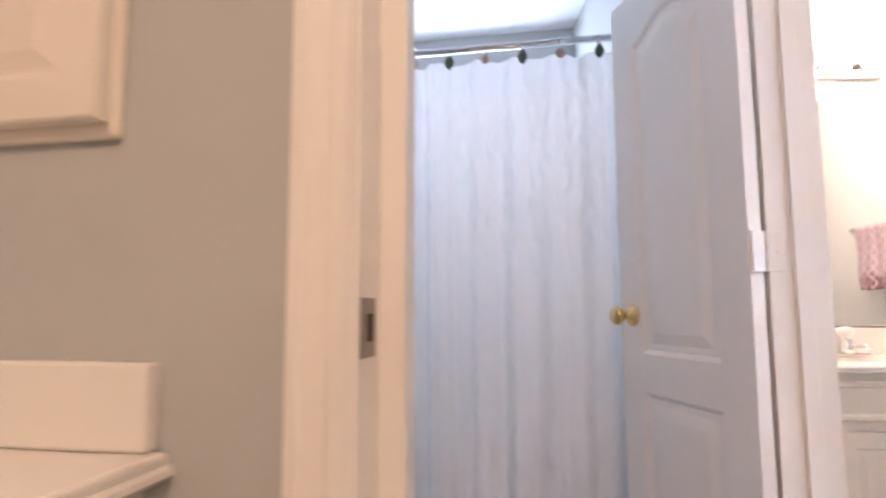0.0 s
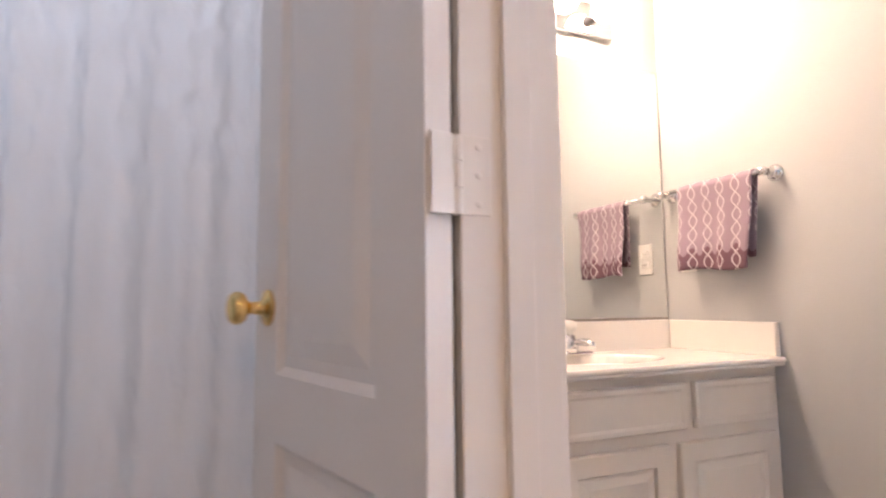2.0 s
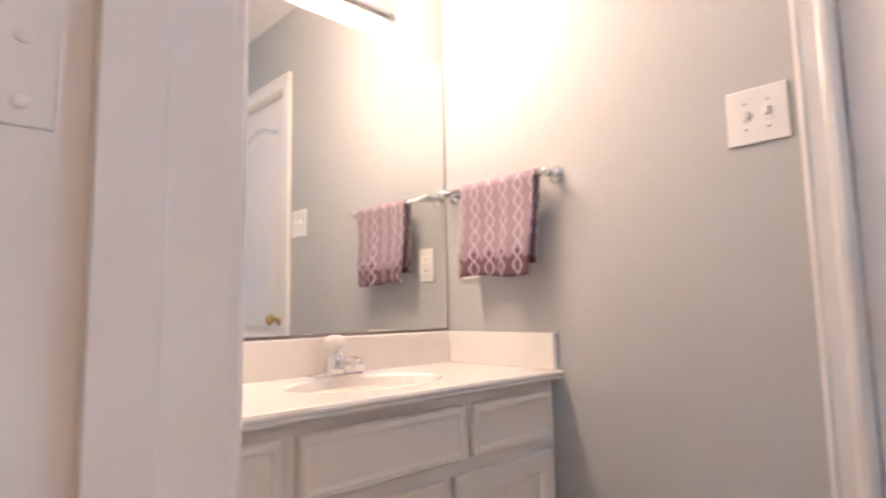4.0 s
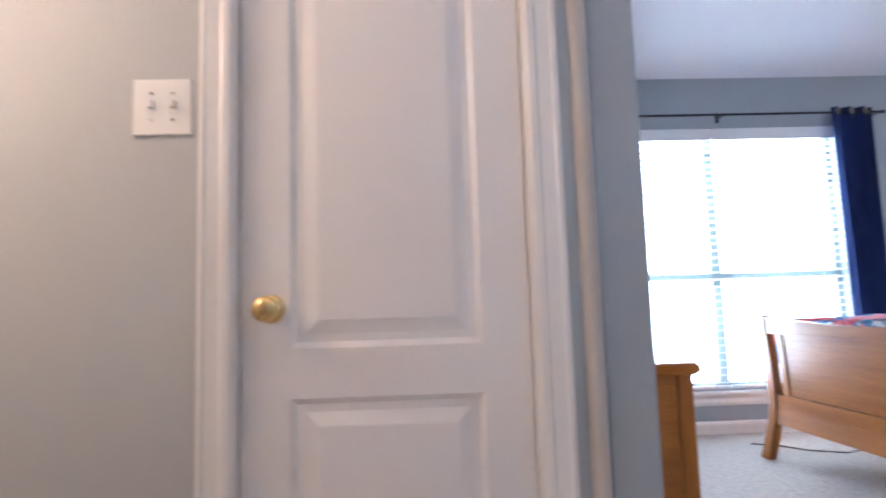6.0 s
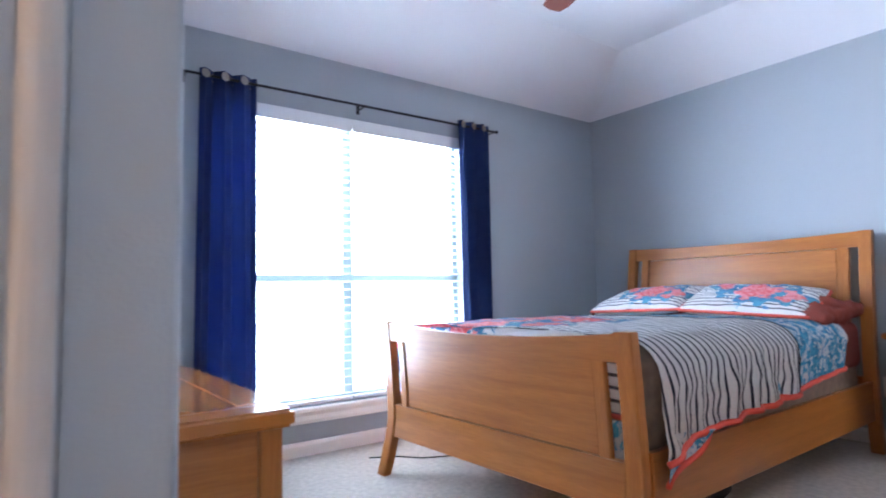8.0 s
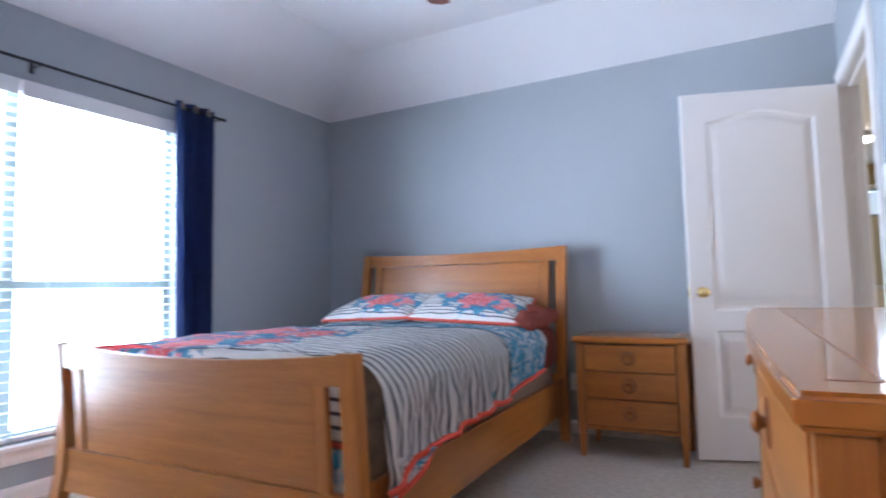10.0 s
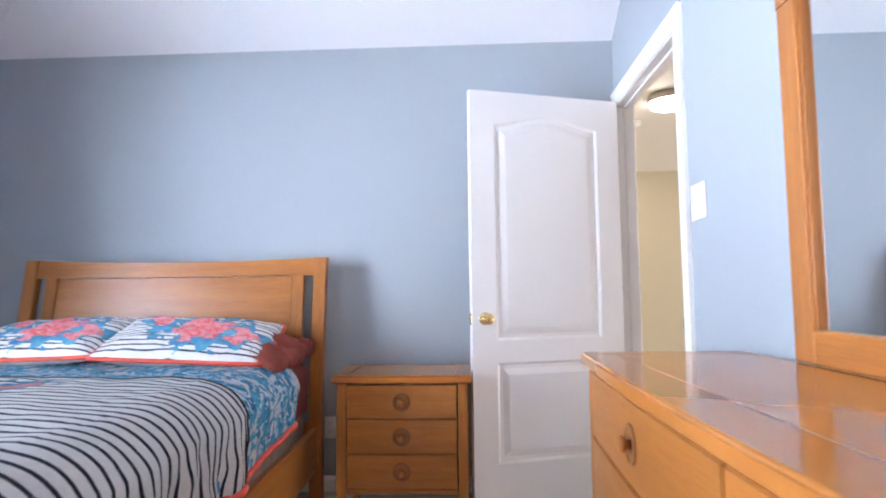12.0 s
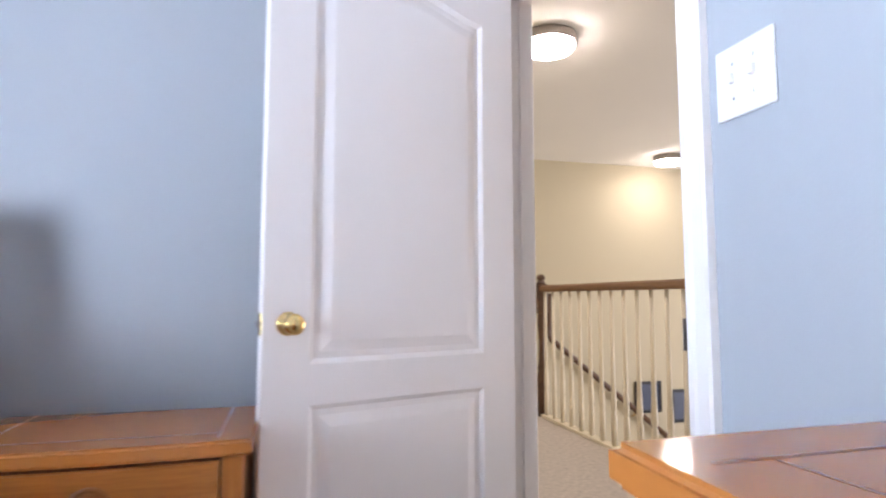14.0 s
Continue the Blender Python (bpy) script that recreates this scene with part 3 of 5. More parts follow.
wall("wall_south", "y", YS - 0.114, YS, XW, -1.122, 0, 2.9, M_WALL, "grey painted bedroom wall behind the narrow chest")
structure("wall_corner", prism([(-1.12, 1.427), (-1.0, 1.427), (-1.0, 1.528), (-1.0025, 1.5335), (-1.008, 1.536), (-1.12, 1.536)], "z", 0, 2.9), M_WALL, "grey wall end beside the closet door", "wall")
structure("trim_strip", prism([(-0.9996, 1.382), (-0.992, 1.384), (-0.985, 1.391), (-0.983, 1.400), (-0.985, 1.410), (-0.991, 1.418), (-0.9996, 1.421)], "z", 0, 2.9), M_STRIP, "cream rounded strip on the wall beside the closet door", "trim")
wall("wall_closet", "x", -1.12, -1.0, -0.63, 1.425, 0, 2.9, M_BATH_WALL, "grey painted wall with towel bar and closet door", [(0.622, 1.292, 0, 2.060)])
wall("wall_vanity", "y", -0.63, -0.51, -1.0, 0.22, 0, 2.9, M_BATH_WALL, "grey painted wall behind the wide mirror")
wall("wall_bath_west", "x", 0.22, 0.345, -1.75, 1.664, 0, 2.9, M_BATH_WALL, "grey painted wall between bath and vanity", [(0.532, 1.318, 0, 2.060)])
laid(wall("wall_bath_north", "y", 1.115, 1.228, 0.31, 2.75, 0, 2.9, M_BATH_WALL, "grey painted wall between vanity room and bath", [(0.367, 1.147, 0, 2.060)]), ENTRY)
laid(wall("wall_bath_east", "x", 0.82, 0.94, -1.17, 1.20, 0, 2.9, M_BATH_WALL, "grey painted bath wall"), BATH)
# Opening over the tub is added, hidden by the curtain, for the lamp behind.
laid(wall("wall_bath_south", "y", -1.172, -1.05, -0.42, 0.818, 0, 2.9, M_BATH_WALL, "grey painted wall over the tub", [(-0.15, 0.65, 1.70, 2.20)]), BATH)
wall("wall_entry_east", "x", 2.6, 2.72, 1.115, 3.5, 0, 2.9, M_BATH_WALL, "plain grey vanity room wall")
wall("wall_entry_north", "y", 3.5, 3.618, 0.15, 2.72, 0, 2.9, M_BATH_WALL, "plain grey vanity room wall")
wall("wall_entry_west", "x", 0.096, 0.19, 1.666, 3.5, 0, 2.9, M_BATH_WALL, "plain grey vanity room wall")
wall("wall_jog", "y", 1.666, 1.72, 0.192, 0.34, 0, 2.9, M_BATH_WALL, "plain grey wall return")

bm = prism([(-2.9, 1.55), (XE, 1.55), (XE, 4.99), (-2.9, 4.99)], "z", 2.74, 2.84)


def slope(pts):
    """A sloping ceiling slab: four lower corners, 0.1 thick."""
    q = bmesh.new()
    lo = [q.verts.new(v) for v in pts]
    hi = [q.verts.new((v[0], v[1], v[2] + 0.1)) for v in pts]
    q.faces.new(lo)
    q.faces.new(hi[::-1])
    for i in range(4):
        j = (i + 1) % 4
        q.faces.new([lo[j], lo[i], hi[i], hi[j]])
    bmesh.ops.recalc_face_normals(q, faces=q.faces)
    absorb(bm, q)


slope([(-2.9, 4.99, 2.74), (XE, 4.99, 2.74), (XE, YN, H), (XW, YN, H)])
slope([(-2.9, 1.55, 2.74), (-2.9, 4.99, 2.74), (XW, YN, H), (XW, 1.55, H)])
structure("ceiling_bedroom", bm, M_CEIL, "white tray ceiling sloping down to the walls", "ceiling")
structure("ceiling_bath", one_box(-1.0, -1.70, H, 2.6, 1.548, H + 0.1), M_CEIL, "white bathroom ceiling", "ceiling")
structure("ceiling_entry", one_box(0.2, 1.55, H + 0.002, 2.6, 3.5, H + 0.1), M_CEIL, "white vanity room ceiling", "ceiling")
structure("ceiling_beam", one_box(-0.998, 1.55, H, 0.19, 1.664, 2.76), M_WALL, "grey header over the vanity alcove", "beam")
structure("ceiling_hall", one_box(0.15, 3.62, H, 6.2, 12.0, H + 0.1), M_HALL_CEIL, "cream landing ceiling", "ceiling")

# landing and stairwell
wall("wall_stair_north", "y", 9.06, 9.18, 0.955, 6.2, -2.8, H, M_CREAM_WALL, "cream painted stairwell wall")
# Opening out of view, added to let the stairwell fill lamp in.
wall("wall_stair_east", "x", 6.2, 6.32, 3.5, 9.18, -2.8, H, M_CREAM_WALL, "cream painted stairwell wall", [(4.6, 7.6, -1.2, 1.9)])
wall("wall_hall_south", "y", 3.5, 3.62, 2.722, 6.2, -2.8, H, M_CREAM_WALL, "plain cream landing wall")
wall("wall_hall_end", "x", 1.45, 1.55, 9.18, 12.0, 0, H, M_CREAM_WALL, "cream painted corridor wall")
wall("wall_far_bath", "y", 10.65, 10.8, 0.15, 1.45, 0, H, M_CREAM_WALL, "cream painted wall with a small bright window", [(0.76, 1.29, 1.78, 2.14)])
wall("wall_stair_west", "x", 1.37, 1.448, 3.62, 9.06, -2.8, -0.12, M_CREAM_WALL, "cream painted stairwell wall under the landing")
structure("floor_lower", one_box(1.45, 3.6, -2.9, 6.2, 9.1, -2.8), M_CARPET, "beige carpet on the lower floor", "floor")

# skirting
prof = [(0, 0), (0.014, 0), (0.014, 0.062), (0.010, 0.072), (0.006, 0.080), (0, 0.082)]


def base_run(name, axis, plane, out, lo, hi):
    pts = [(plane + out * (p + 0.0005), z) for p, z in prof]
    q = prism(pts, "y" if axis == "x" else "x", lo, hi)
    structure(name, q, M_TRIM, "white moulded skirting board", "baseboard")


base_run("baseboard_west", "x", XW, 1, YS, YN)
base_run("baseboard_north", "y", YN, -1, XW + 0.016, XE)
base_run("baseboard_east", "x", XE, -1, 1.684, 4.475)
base_run("baseboard_south", "y", YS, 1, XW + 0.016, -1.003)
base_run("baseboard_closet", "x", -1.0, 1, 0.0, 0.562)
base_run("baseboard_stair", "y", 9.06, -1, 0.96, 1.45)

# doorways
door_jamb("door_frame_hall", "x", XE - 0.001, XE + 0.086, 4.522, 5.428, 2.048, (XE + 0.040, XE + 0.066))
door_casing("trim_hall_door", "x", XE, -1, 4.522, 5.428, 2.048, w=0.075, label="white moulded casing round the hall doorway")
door_casing("trim_hall_door_outer", "x", XE + 0.085, 1, 4.522, 5.428, 2.048, label="white moulded casing on the landing side")
door_jamb("door_frame_closet", "x", -1.121, -0.999, 0.640, 1.274, 2.042, (-1.10, -1.064))
door_casing("trim_closet_door", "x", -1.0, 1, 0.640, 1.274, 2.042, w=0.072, label="white moulded casing round the closet door")
door_jamb("door_frame_bath", "x", 0.219, 0.346, 0.550, 1.300, 2.042, (0.260, 0.294))
door_casing("trim_bath_door", "x", 0.22, -1, 0.550, 1.300, 2.042, label="white moulded casing round the bath doorway")
laid(door_jamb("door_frame_entry", "y", 1.114, 1.229, 0.385, 1.129, 2.042, (1.120, 1.160), hi_stop=0.030), ENTRY)
laid(door_casing("trim_entry_door", "y", 1.228, 1, 0.385, 1.129, 2.042, label="white moulded casing round the vanity room doorway"), ENTRY)

panel_door("door_hall", pose(0.024, 5.392, 0.012, 0, 0, 198.1), 0.820, 2.042, "open white two-panel arched door with brass knob")
panel_door("door_closet", pose(-1.060, 1.271, 0.012, 0, 0, 270), 0.628, 2.027, "closed white two-panel arched closet door", knob_z=0.895)
panel_door("door_bath", pose(0.354, 0.544, 0.012, 0, 0, -77), 0.53, 1.880, "white two-panel bath door folded back beside the shower")


def bath_hinge(z):
    root = thing("door_hinge", pose(0.349, 0.5495, z), "white-painted butt hinge on the bath door jamb", "hinge", "hinges of the bath door")
    q = bmesh.new()
    for i in range(3):
        a = -0.0445 + i * 0.0297
        absorb(q, turned([(0.0062, a + 0.0006), (0.0062, a + 0.029)], 12))
    part("knuckle", q, M_TRIM, root)
    part("leaf", one_box(-0.040, -0.0025, -0.0445, -0.004, 0.0022, 0.0445, r=0.0008, seg=1), M_TRIM, root, "", pose(0, 0, 0))
    part("leaf", one_box(-0.0022, 0.004, -0.0445, 0.0022, 0.036, 0.0445, r=0.0008, seg=1), M_TRIM, root, "", pose(0, 0, 0, 0, 0, -77))
    for zz in (-0.032, 0, 0.032):
        part("screw", turned([(0.004, 0), (0.004, 0.001), (0.002, 0.0016)], 10), M_TRIM, root, "", pose(-0.025, 0.0022, zz, -90, 0, 0))
    return root


for z in (0.28, 1.07, 1.82):
    bath_hinge(z)
strike = thing("strike_plate", ENTRY @ pose(1.1288, 1.197, 0.929), "worn steel strike plate let into the jamb", "strike plate")
part("plate", one_box(-0.0016, -0.020, -0.030, 0.0, 0.026, 0.030, r=0.0007, seg=1), M_STEEL, strike)
# Dark block coloured as the shade inside the latch hole.
part("hole", one_box(-0.0022, -0.010, -0.014, -0.0012, 0.010, 0.014), M_DARK, strike)
strike2 = thing("strike_plate", pose(0.063, 4.5222, 0.925), "worn steel strike plate in the hall door jamb", "strike plate")
part("plate", one_box(-0.026, 0, -0.030, 0.020, 0.0018, 0.030, r=0.0007, seg=1), M_STEEL, strike2)

# ---- bedroom window ----
win = thing("window_1", Matrix.Identity(4), "wide white vinyl double window with open blinds, blown out by daylight", "window", kind="structure")
Y0, Y1, Z0, Z1, YM = 2.19, 3.99, 0.28, 2.08, 3.09
xo, xi = -3.735, -3.69
fr = 0.045
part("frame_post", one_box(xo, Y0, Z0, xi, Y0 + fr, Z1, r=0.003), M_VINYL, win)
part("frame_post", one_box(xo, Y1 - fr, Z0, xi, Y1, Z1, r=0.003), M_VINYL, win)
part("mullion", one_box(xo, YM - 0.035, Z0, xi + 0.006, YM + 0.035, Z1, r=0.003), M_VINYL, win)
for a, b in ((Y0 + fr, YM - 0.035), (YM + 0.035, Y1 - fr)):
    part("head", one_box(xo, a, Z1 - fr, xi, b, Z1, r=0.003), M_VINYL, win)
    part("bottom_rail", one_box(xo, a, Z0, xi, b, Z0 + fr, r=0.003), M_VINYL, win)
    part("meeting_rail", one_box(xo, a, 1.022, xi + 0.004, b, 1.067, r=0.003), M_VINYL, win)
    for c, d in ((Z0 + fr, 1.022), (1.067, Z1 - fr)):
        p = part("pane", one_box(-3.716, a, c, -3.711, b, d), M_GLASS, win)
        p.visible_shadow = False
part("sill", one_box(XW - 0.09, Y0 - 0.05, Z0 - 0.028, XW + 0.045, Y1 + 0.05, Z0 - 0.001, r=0.006), M_TRIM, win, "white painted sill board")
part("apron", prism([(XW + 0.0005, Z0 - 0.095), (XW + 0.011, Z0 - 0.095), (XW + 0.016, Z0 - 0.075), (XW + 0.013, Z0 - 0.05), (XW + 0.022, Z0 - 0.029), (XW + 0.0005, Z0 - 0.029)], "y", Y0 - 0.03, Y1 + 0.03), M_TRIM, win)


def blind(y0, y1):
    root = thing("window_blind", Matrix.Identity(4), "white horizontal slat blind, slats open to daylight", "blind", "blinds of the bedroom window")
    part("headrail", one_box(-3.665, y0, Z1 - 0.062, -3.610, y1, Z1 - 0.002, r=0.004), M_SLAT, root)
    part("valance", one_box(-3.608, y0, Z1 - 0.085, -3.600, y1, Z1 - 0.002, r=0.002), M_SLAT, root)
    me = None
    n = 34
    for i in range(n):
        z = Z0 + 0.045 + i * (Z1 - 0.11 - Z0 - 0.045) / (n - 1)
        if me is None:
            q = prism([(-0.024, -0.0012), (0, 0.0014), (0.024, -0.0012), (0.024, 0.0012), (0, 0.0038), (-0.024, 0.0012)], "y", y0 + 0.004, y1 - 0.004)
            me = mesh_of("slat", q, M_SLAT)
        s = new("slat", me)
        s.parent = root
        s.matrix_basis = pose(-3.638, 0, z, 0, -10, 0)
    part("bottom_bar", one_box(-3.660, y0 + 0.004, Z0 + 0.006, -3.616, y1 - 0.004, Z0 + 0.026, r=0.003), M_SLAT, root)
    for y in (y0 + 0.16, y1 - 0.16):
        part("ladder_cord", tube([(-3.638, y, Z0 + 0.02), (-3.638, y, Z1 - 0.05)], 0.0012, 6), M_SLAT, root)


blind(Y0 + 0.008, YM - 0.004)
blind(YM + 0.004, Y1 - 0.008)

rod = thing("curtain_rod", Matrix.Identity(4), "thin black curtain rod on wall brackets", "curtain rod")
RX, RZ = -3.52, 2.150
part("rod", tube([(RX, 1.98, RZ), (RX, 4.27, RZ)], 0.008, 12), M_BLACK, rod)
for y in (1.98, 4.27):
    part("finial", turned([(0.008, -0.012), (0.013, -0.006), (0.013, 0.006), (0.006, 0.014)], 12), M_BLACK, rod, "", pose(RX, y, RZ, 90, 0, 0))
for y in (2.06, 3.13, 4.235):
    part("bracket", one_box(XW, y - 0.006, RZ - 0.012, RX + 0.004, y + 0.006, RZ - 0.006, r=0.001, seg=1), M_BLACK, rod)
    part("bracket_plate", one_box(XW, y - 0.012, RZ - 0.035, XW + 0.004, y + 0.012, RZ + 0.035, r=0.001, seg=1), M_BLACK, rod)


def drape(y0, y1, folds, seed, bottom):
    """A pleated grommet curtain hung on the rod."""
    root = thing("curtain", Matrix.Identity(4), "navy blue grommet-top curtain drawn aside", "curtain", "curtains of the bedroom window")
    rnd = random.Random(seed)
    ph = [rnd.uniform(-0.5, 0.5) for _ in range(12)]
    q = bmesh.new()
    nu, nv = 90, 30
    grid = []
    for j in range(nv + 1):
        v = j / nv
        z = RZ + 0.035 + (bottom - RZ - 0.035) * v
        row = []
        for i in range(nu + 1):
            u = i / nu
            a = 2 * math.pi * folds * u
            amp = 0.030 + 0.012 * v
            x = RX + amp * math.sin(a + 0.5 * v * ph[int(u * 11)]) + 0.010 * v * math.sin(3 * u + seed)
            y = y0 + (y1 - y0) * (u + 0.03 * math.sin(2 * a)) + 0.02 * v * math.sin(5 * u + seed)
            row.append(q.verts.new((x, y, z)))
        grid.append(row)
    for j in range(nv):
        for i in range(nu):
            q.faces.new([grid[j][i], grid[j][i + 1], grid[j + 1][i + 1], grid[j + 1][i]])
    bmesh.ops.solidify(q, geom=q.faces[:], thickness=0.0025)
    part("cloth", q, M_NAVY, root, smooth=True)
    for k in range(folds * 2):
        u = (k + 0.5) / (folds * 2)
        a = 2 * math.pi * folds * u
        g = turned([(0.024, -0.002), (0.026, 0), (0.024, 0.002), (0.017, 0.002), (0.016, 0), (0.017, -0.002)], 18)
        part("grommet", g, M_STEEL, root, "dull metal grommet", pose(RX + 0.030 * math.sin(a) + 0.004, y0 + (y1 - y0) * u, RZ, 0, 90, 20))
    return root


drape(3.90, 4.19, 3, 1, 0.06)
drape(2.13, 2.44, 3, 4, 0.06)


# ---- bed ----
BED = pose(-2.250, 2.995, 0, 0, 0, 1.2)
BW = 0.80       # half width over the head posts
FW = 0.775      # half width over the foot posts
bed = thing("bed_frame", BED, "honey oak sleigh bed frame with slotted head and footboard", "bed")


def leaning(x0, x1, t, line, n=14):
    """A board or post from x0 to x1, thickness t, that follows y = line(z) between heights."""
    z0, z1, f = line
    q = bmesh.new()
    rings = []
    for i in range(n + 1):
        z = z0 + (z1 - z0) * i / n
        y = f(z)
        rings.append([q.verts.new(v) for v in ((x0, y - t / 2, z), (x1, y - t / 2, z), (x1, y + t / 2, z), (x0, y + t / 2, z))])
    for a, b in zip(rings, rings[1:]):
        for k in range(4):
            m = (k + 1) % 4
            q.faces.new([a[k], a[m], b[m], b[k]])
    q.faces.new(rings[0][::-1])
    q.faces.new(rings[-1])
    bmesh.ops.recalc_face_normals(q, faces=q.faces)
    es = [e for e in q.edges if abs(e.verts[0].co.z - e.verts[1].co.z) > 1e-4 or e.verts[0].co.z in (z0, z1)]
    bmesh.ops.bevel(q, geom=es, offset=0.004, segments=2, affect="EDGES")
    return q


def arched_rail(x0, x1, t, zlow, ztop, sag, f, n=24):
    """A rail whose top dips towards the middle by sag; both edges are level with the posts at the ends."""
    q = bmesh.new()
    rings = []
    for i in range(n + 1):
        u = i / n
        x = x0 + (x1 - x0) * u
        dip = sag * (1 - (2 * u - 1) ** 2)
        a, b = zlow, ztop - dip
        rings.append([q.verts.new(v) for v in ((x, f(a) - t / 2, a), (x, f(b) - t / 2, b), (x, f(b) + t / 2, b), (x, f(a) + t / 2, a))])
    for a, b in zip(rings, rings[1:]):
        for k in range(4):
            m = (k + 1) % 4
            q.faces.new([a[k], a[m], b[m], b[k]])
    q.faces.new(rings[0][::-1])
    q.faces.new(rings[-1])
    bmesh.ops.recalc_face_normals(q, faces=q.faces)
    return q


def head_line(z):
    return 2.205 + 0.10 * max(0.0, (z - 0.35) / 0.9) ** 1.6 + 0.03 * max(0.0, (0.35 - z) / 0.35) ** 1.5


def foot_line(z):
    return 0.03 - 0.035 * max(0.0, (z - 0.3) / 0.5) ** 1.5 - 0.07 * max(0.0, (0.3 - z) / 0.3) ** 1.4


for s in (-1, 1):
    part("head_post", leaning(s * BW - (0.065 if s > 0 else 0), s * BW + (0 if s > 0 else 0.065), 0.050, (0, 1.245, head_line)), W_Z, bed)
    part("foot_post", leaning(s * FW - (0.068 if s > 0 else 0), s * FW + (0 if s > 0 else 0.068), 0.048, (0, 0.792, foot_line)), W_Z, bed)
    part("side_rail", one_box(s * 0.765 - 0.014, 0.06, 0.185, s * 0.765 + 0.014, 2.185, 0.395, r=0.004), W_Y, bed)
    part("head_stile", leaning(s * 0.655 - 0.030, s * 0.655 + 0.030, 0.030, (0.42, 1.150, head_line)), W_Z, bed)
    part("foot_stile", leaning(s * 0.622 - 0.026, s * 0.622 + 0.026, 0.026, (0.358, 0.690, foot_line)), W_Z, bed)
part("head_top_rail", arched_rail(-BW + 0.0655, BW - 0.0655, 0.034, 1.150, 1.243, 0.016, head_line), W_X, bed)
part("head_panel", leaning(-0.6235, 0.6235, 0.012, (0.42, 1.147, head_line)), W_X, bed)
part("head_bottom_rail", leaning(-BW + 0.066, BW - 0.066, 0.034, (0.25, 0.419, head_line)), W_X, bed)
part("foot_top_rail", arched_rail(-FW + 0.0685, FW - 0.0685, 0.036, 0.690, 0.786, 0.034, foot_line), W_X, bed)
part("foot_panel", leaning(-0.5955, 0.5955, 0.010, (0.361, 0.688, foot_line)), W_X, bed)
part("foot_bottom_rail", leaning(-FW + 0.069, FW - 0.069, 0.034, (0.195, 0.357, foot_line)), W_X, bed)
for x in (-0.70, -0.3, 0.3):
    for y in (0.7, 1.5):
        part("support_leg", one_box(x - 0.03, y - 0.03, 0, x + 0.03, y + 0.03, 0.184, r=0.004), W_Z, bed)
part("slat_deck", one_box(-0.748, 0.08, 0.19, 0.748, 2.12, 0.24), W_X, bed)


def soft_box(hx, y0, y1, z0, z1, r, seed, amp=0.006, n=3):
    q = bmesh.new()
    box(q, -hx, y0, z0, hx, y1, z1, r=r, seg=5)
    return q


mattress = thing("mattress", BED, "brown ticking mattress showing below the quilt", "mattress")
part("body", soft_box(0.748, 0.10, 2.10, 0.242, 0.725, 0.05, 3), M_MATTRESS, mattress, smooth=True)
sheet = thing("fitted_sheet", BED, "rust cotton sheet on the head of the mattress", "sheet")
part("cloth", soft_box(0.762, 1.62, 2.125, 0.47, 0.738, 0.06, 4), M_RUST, sheet, smooth=True)


def quilt_height(u):
    """Height and outward place across the bed by cloth length u from the middle."""
    half, r, top = 0.735, 0.10, 0.762
    if u < half - r:
        return u, top + 0.012 * math.cos(u / half * 1.5)
    a = (u - half + r) / r
    if a < math.pi / 2:
        return half - r + r * math.sin(a) + 0.065 * (a / 1.57), top - r + r * math.cos(a)
    d = u - half + r - r * math.pi / 2
    return half + 0.065 + 0.03 * d, top - r - d


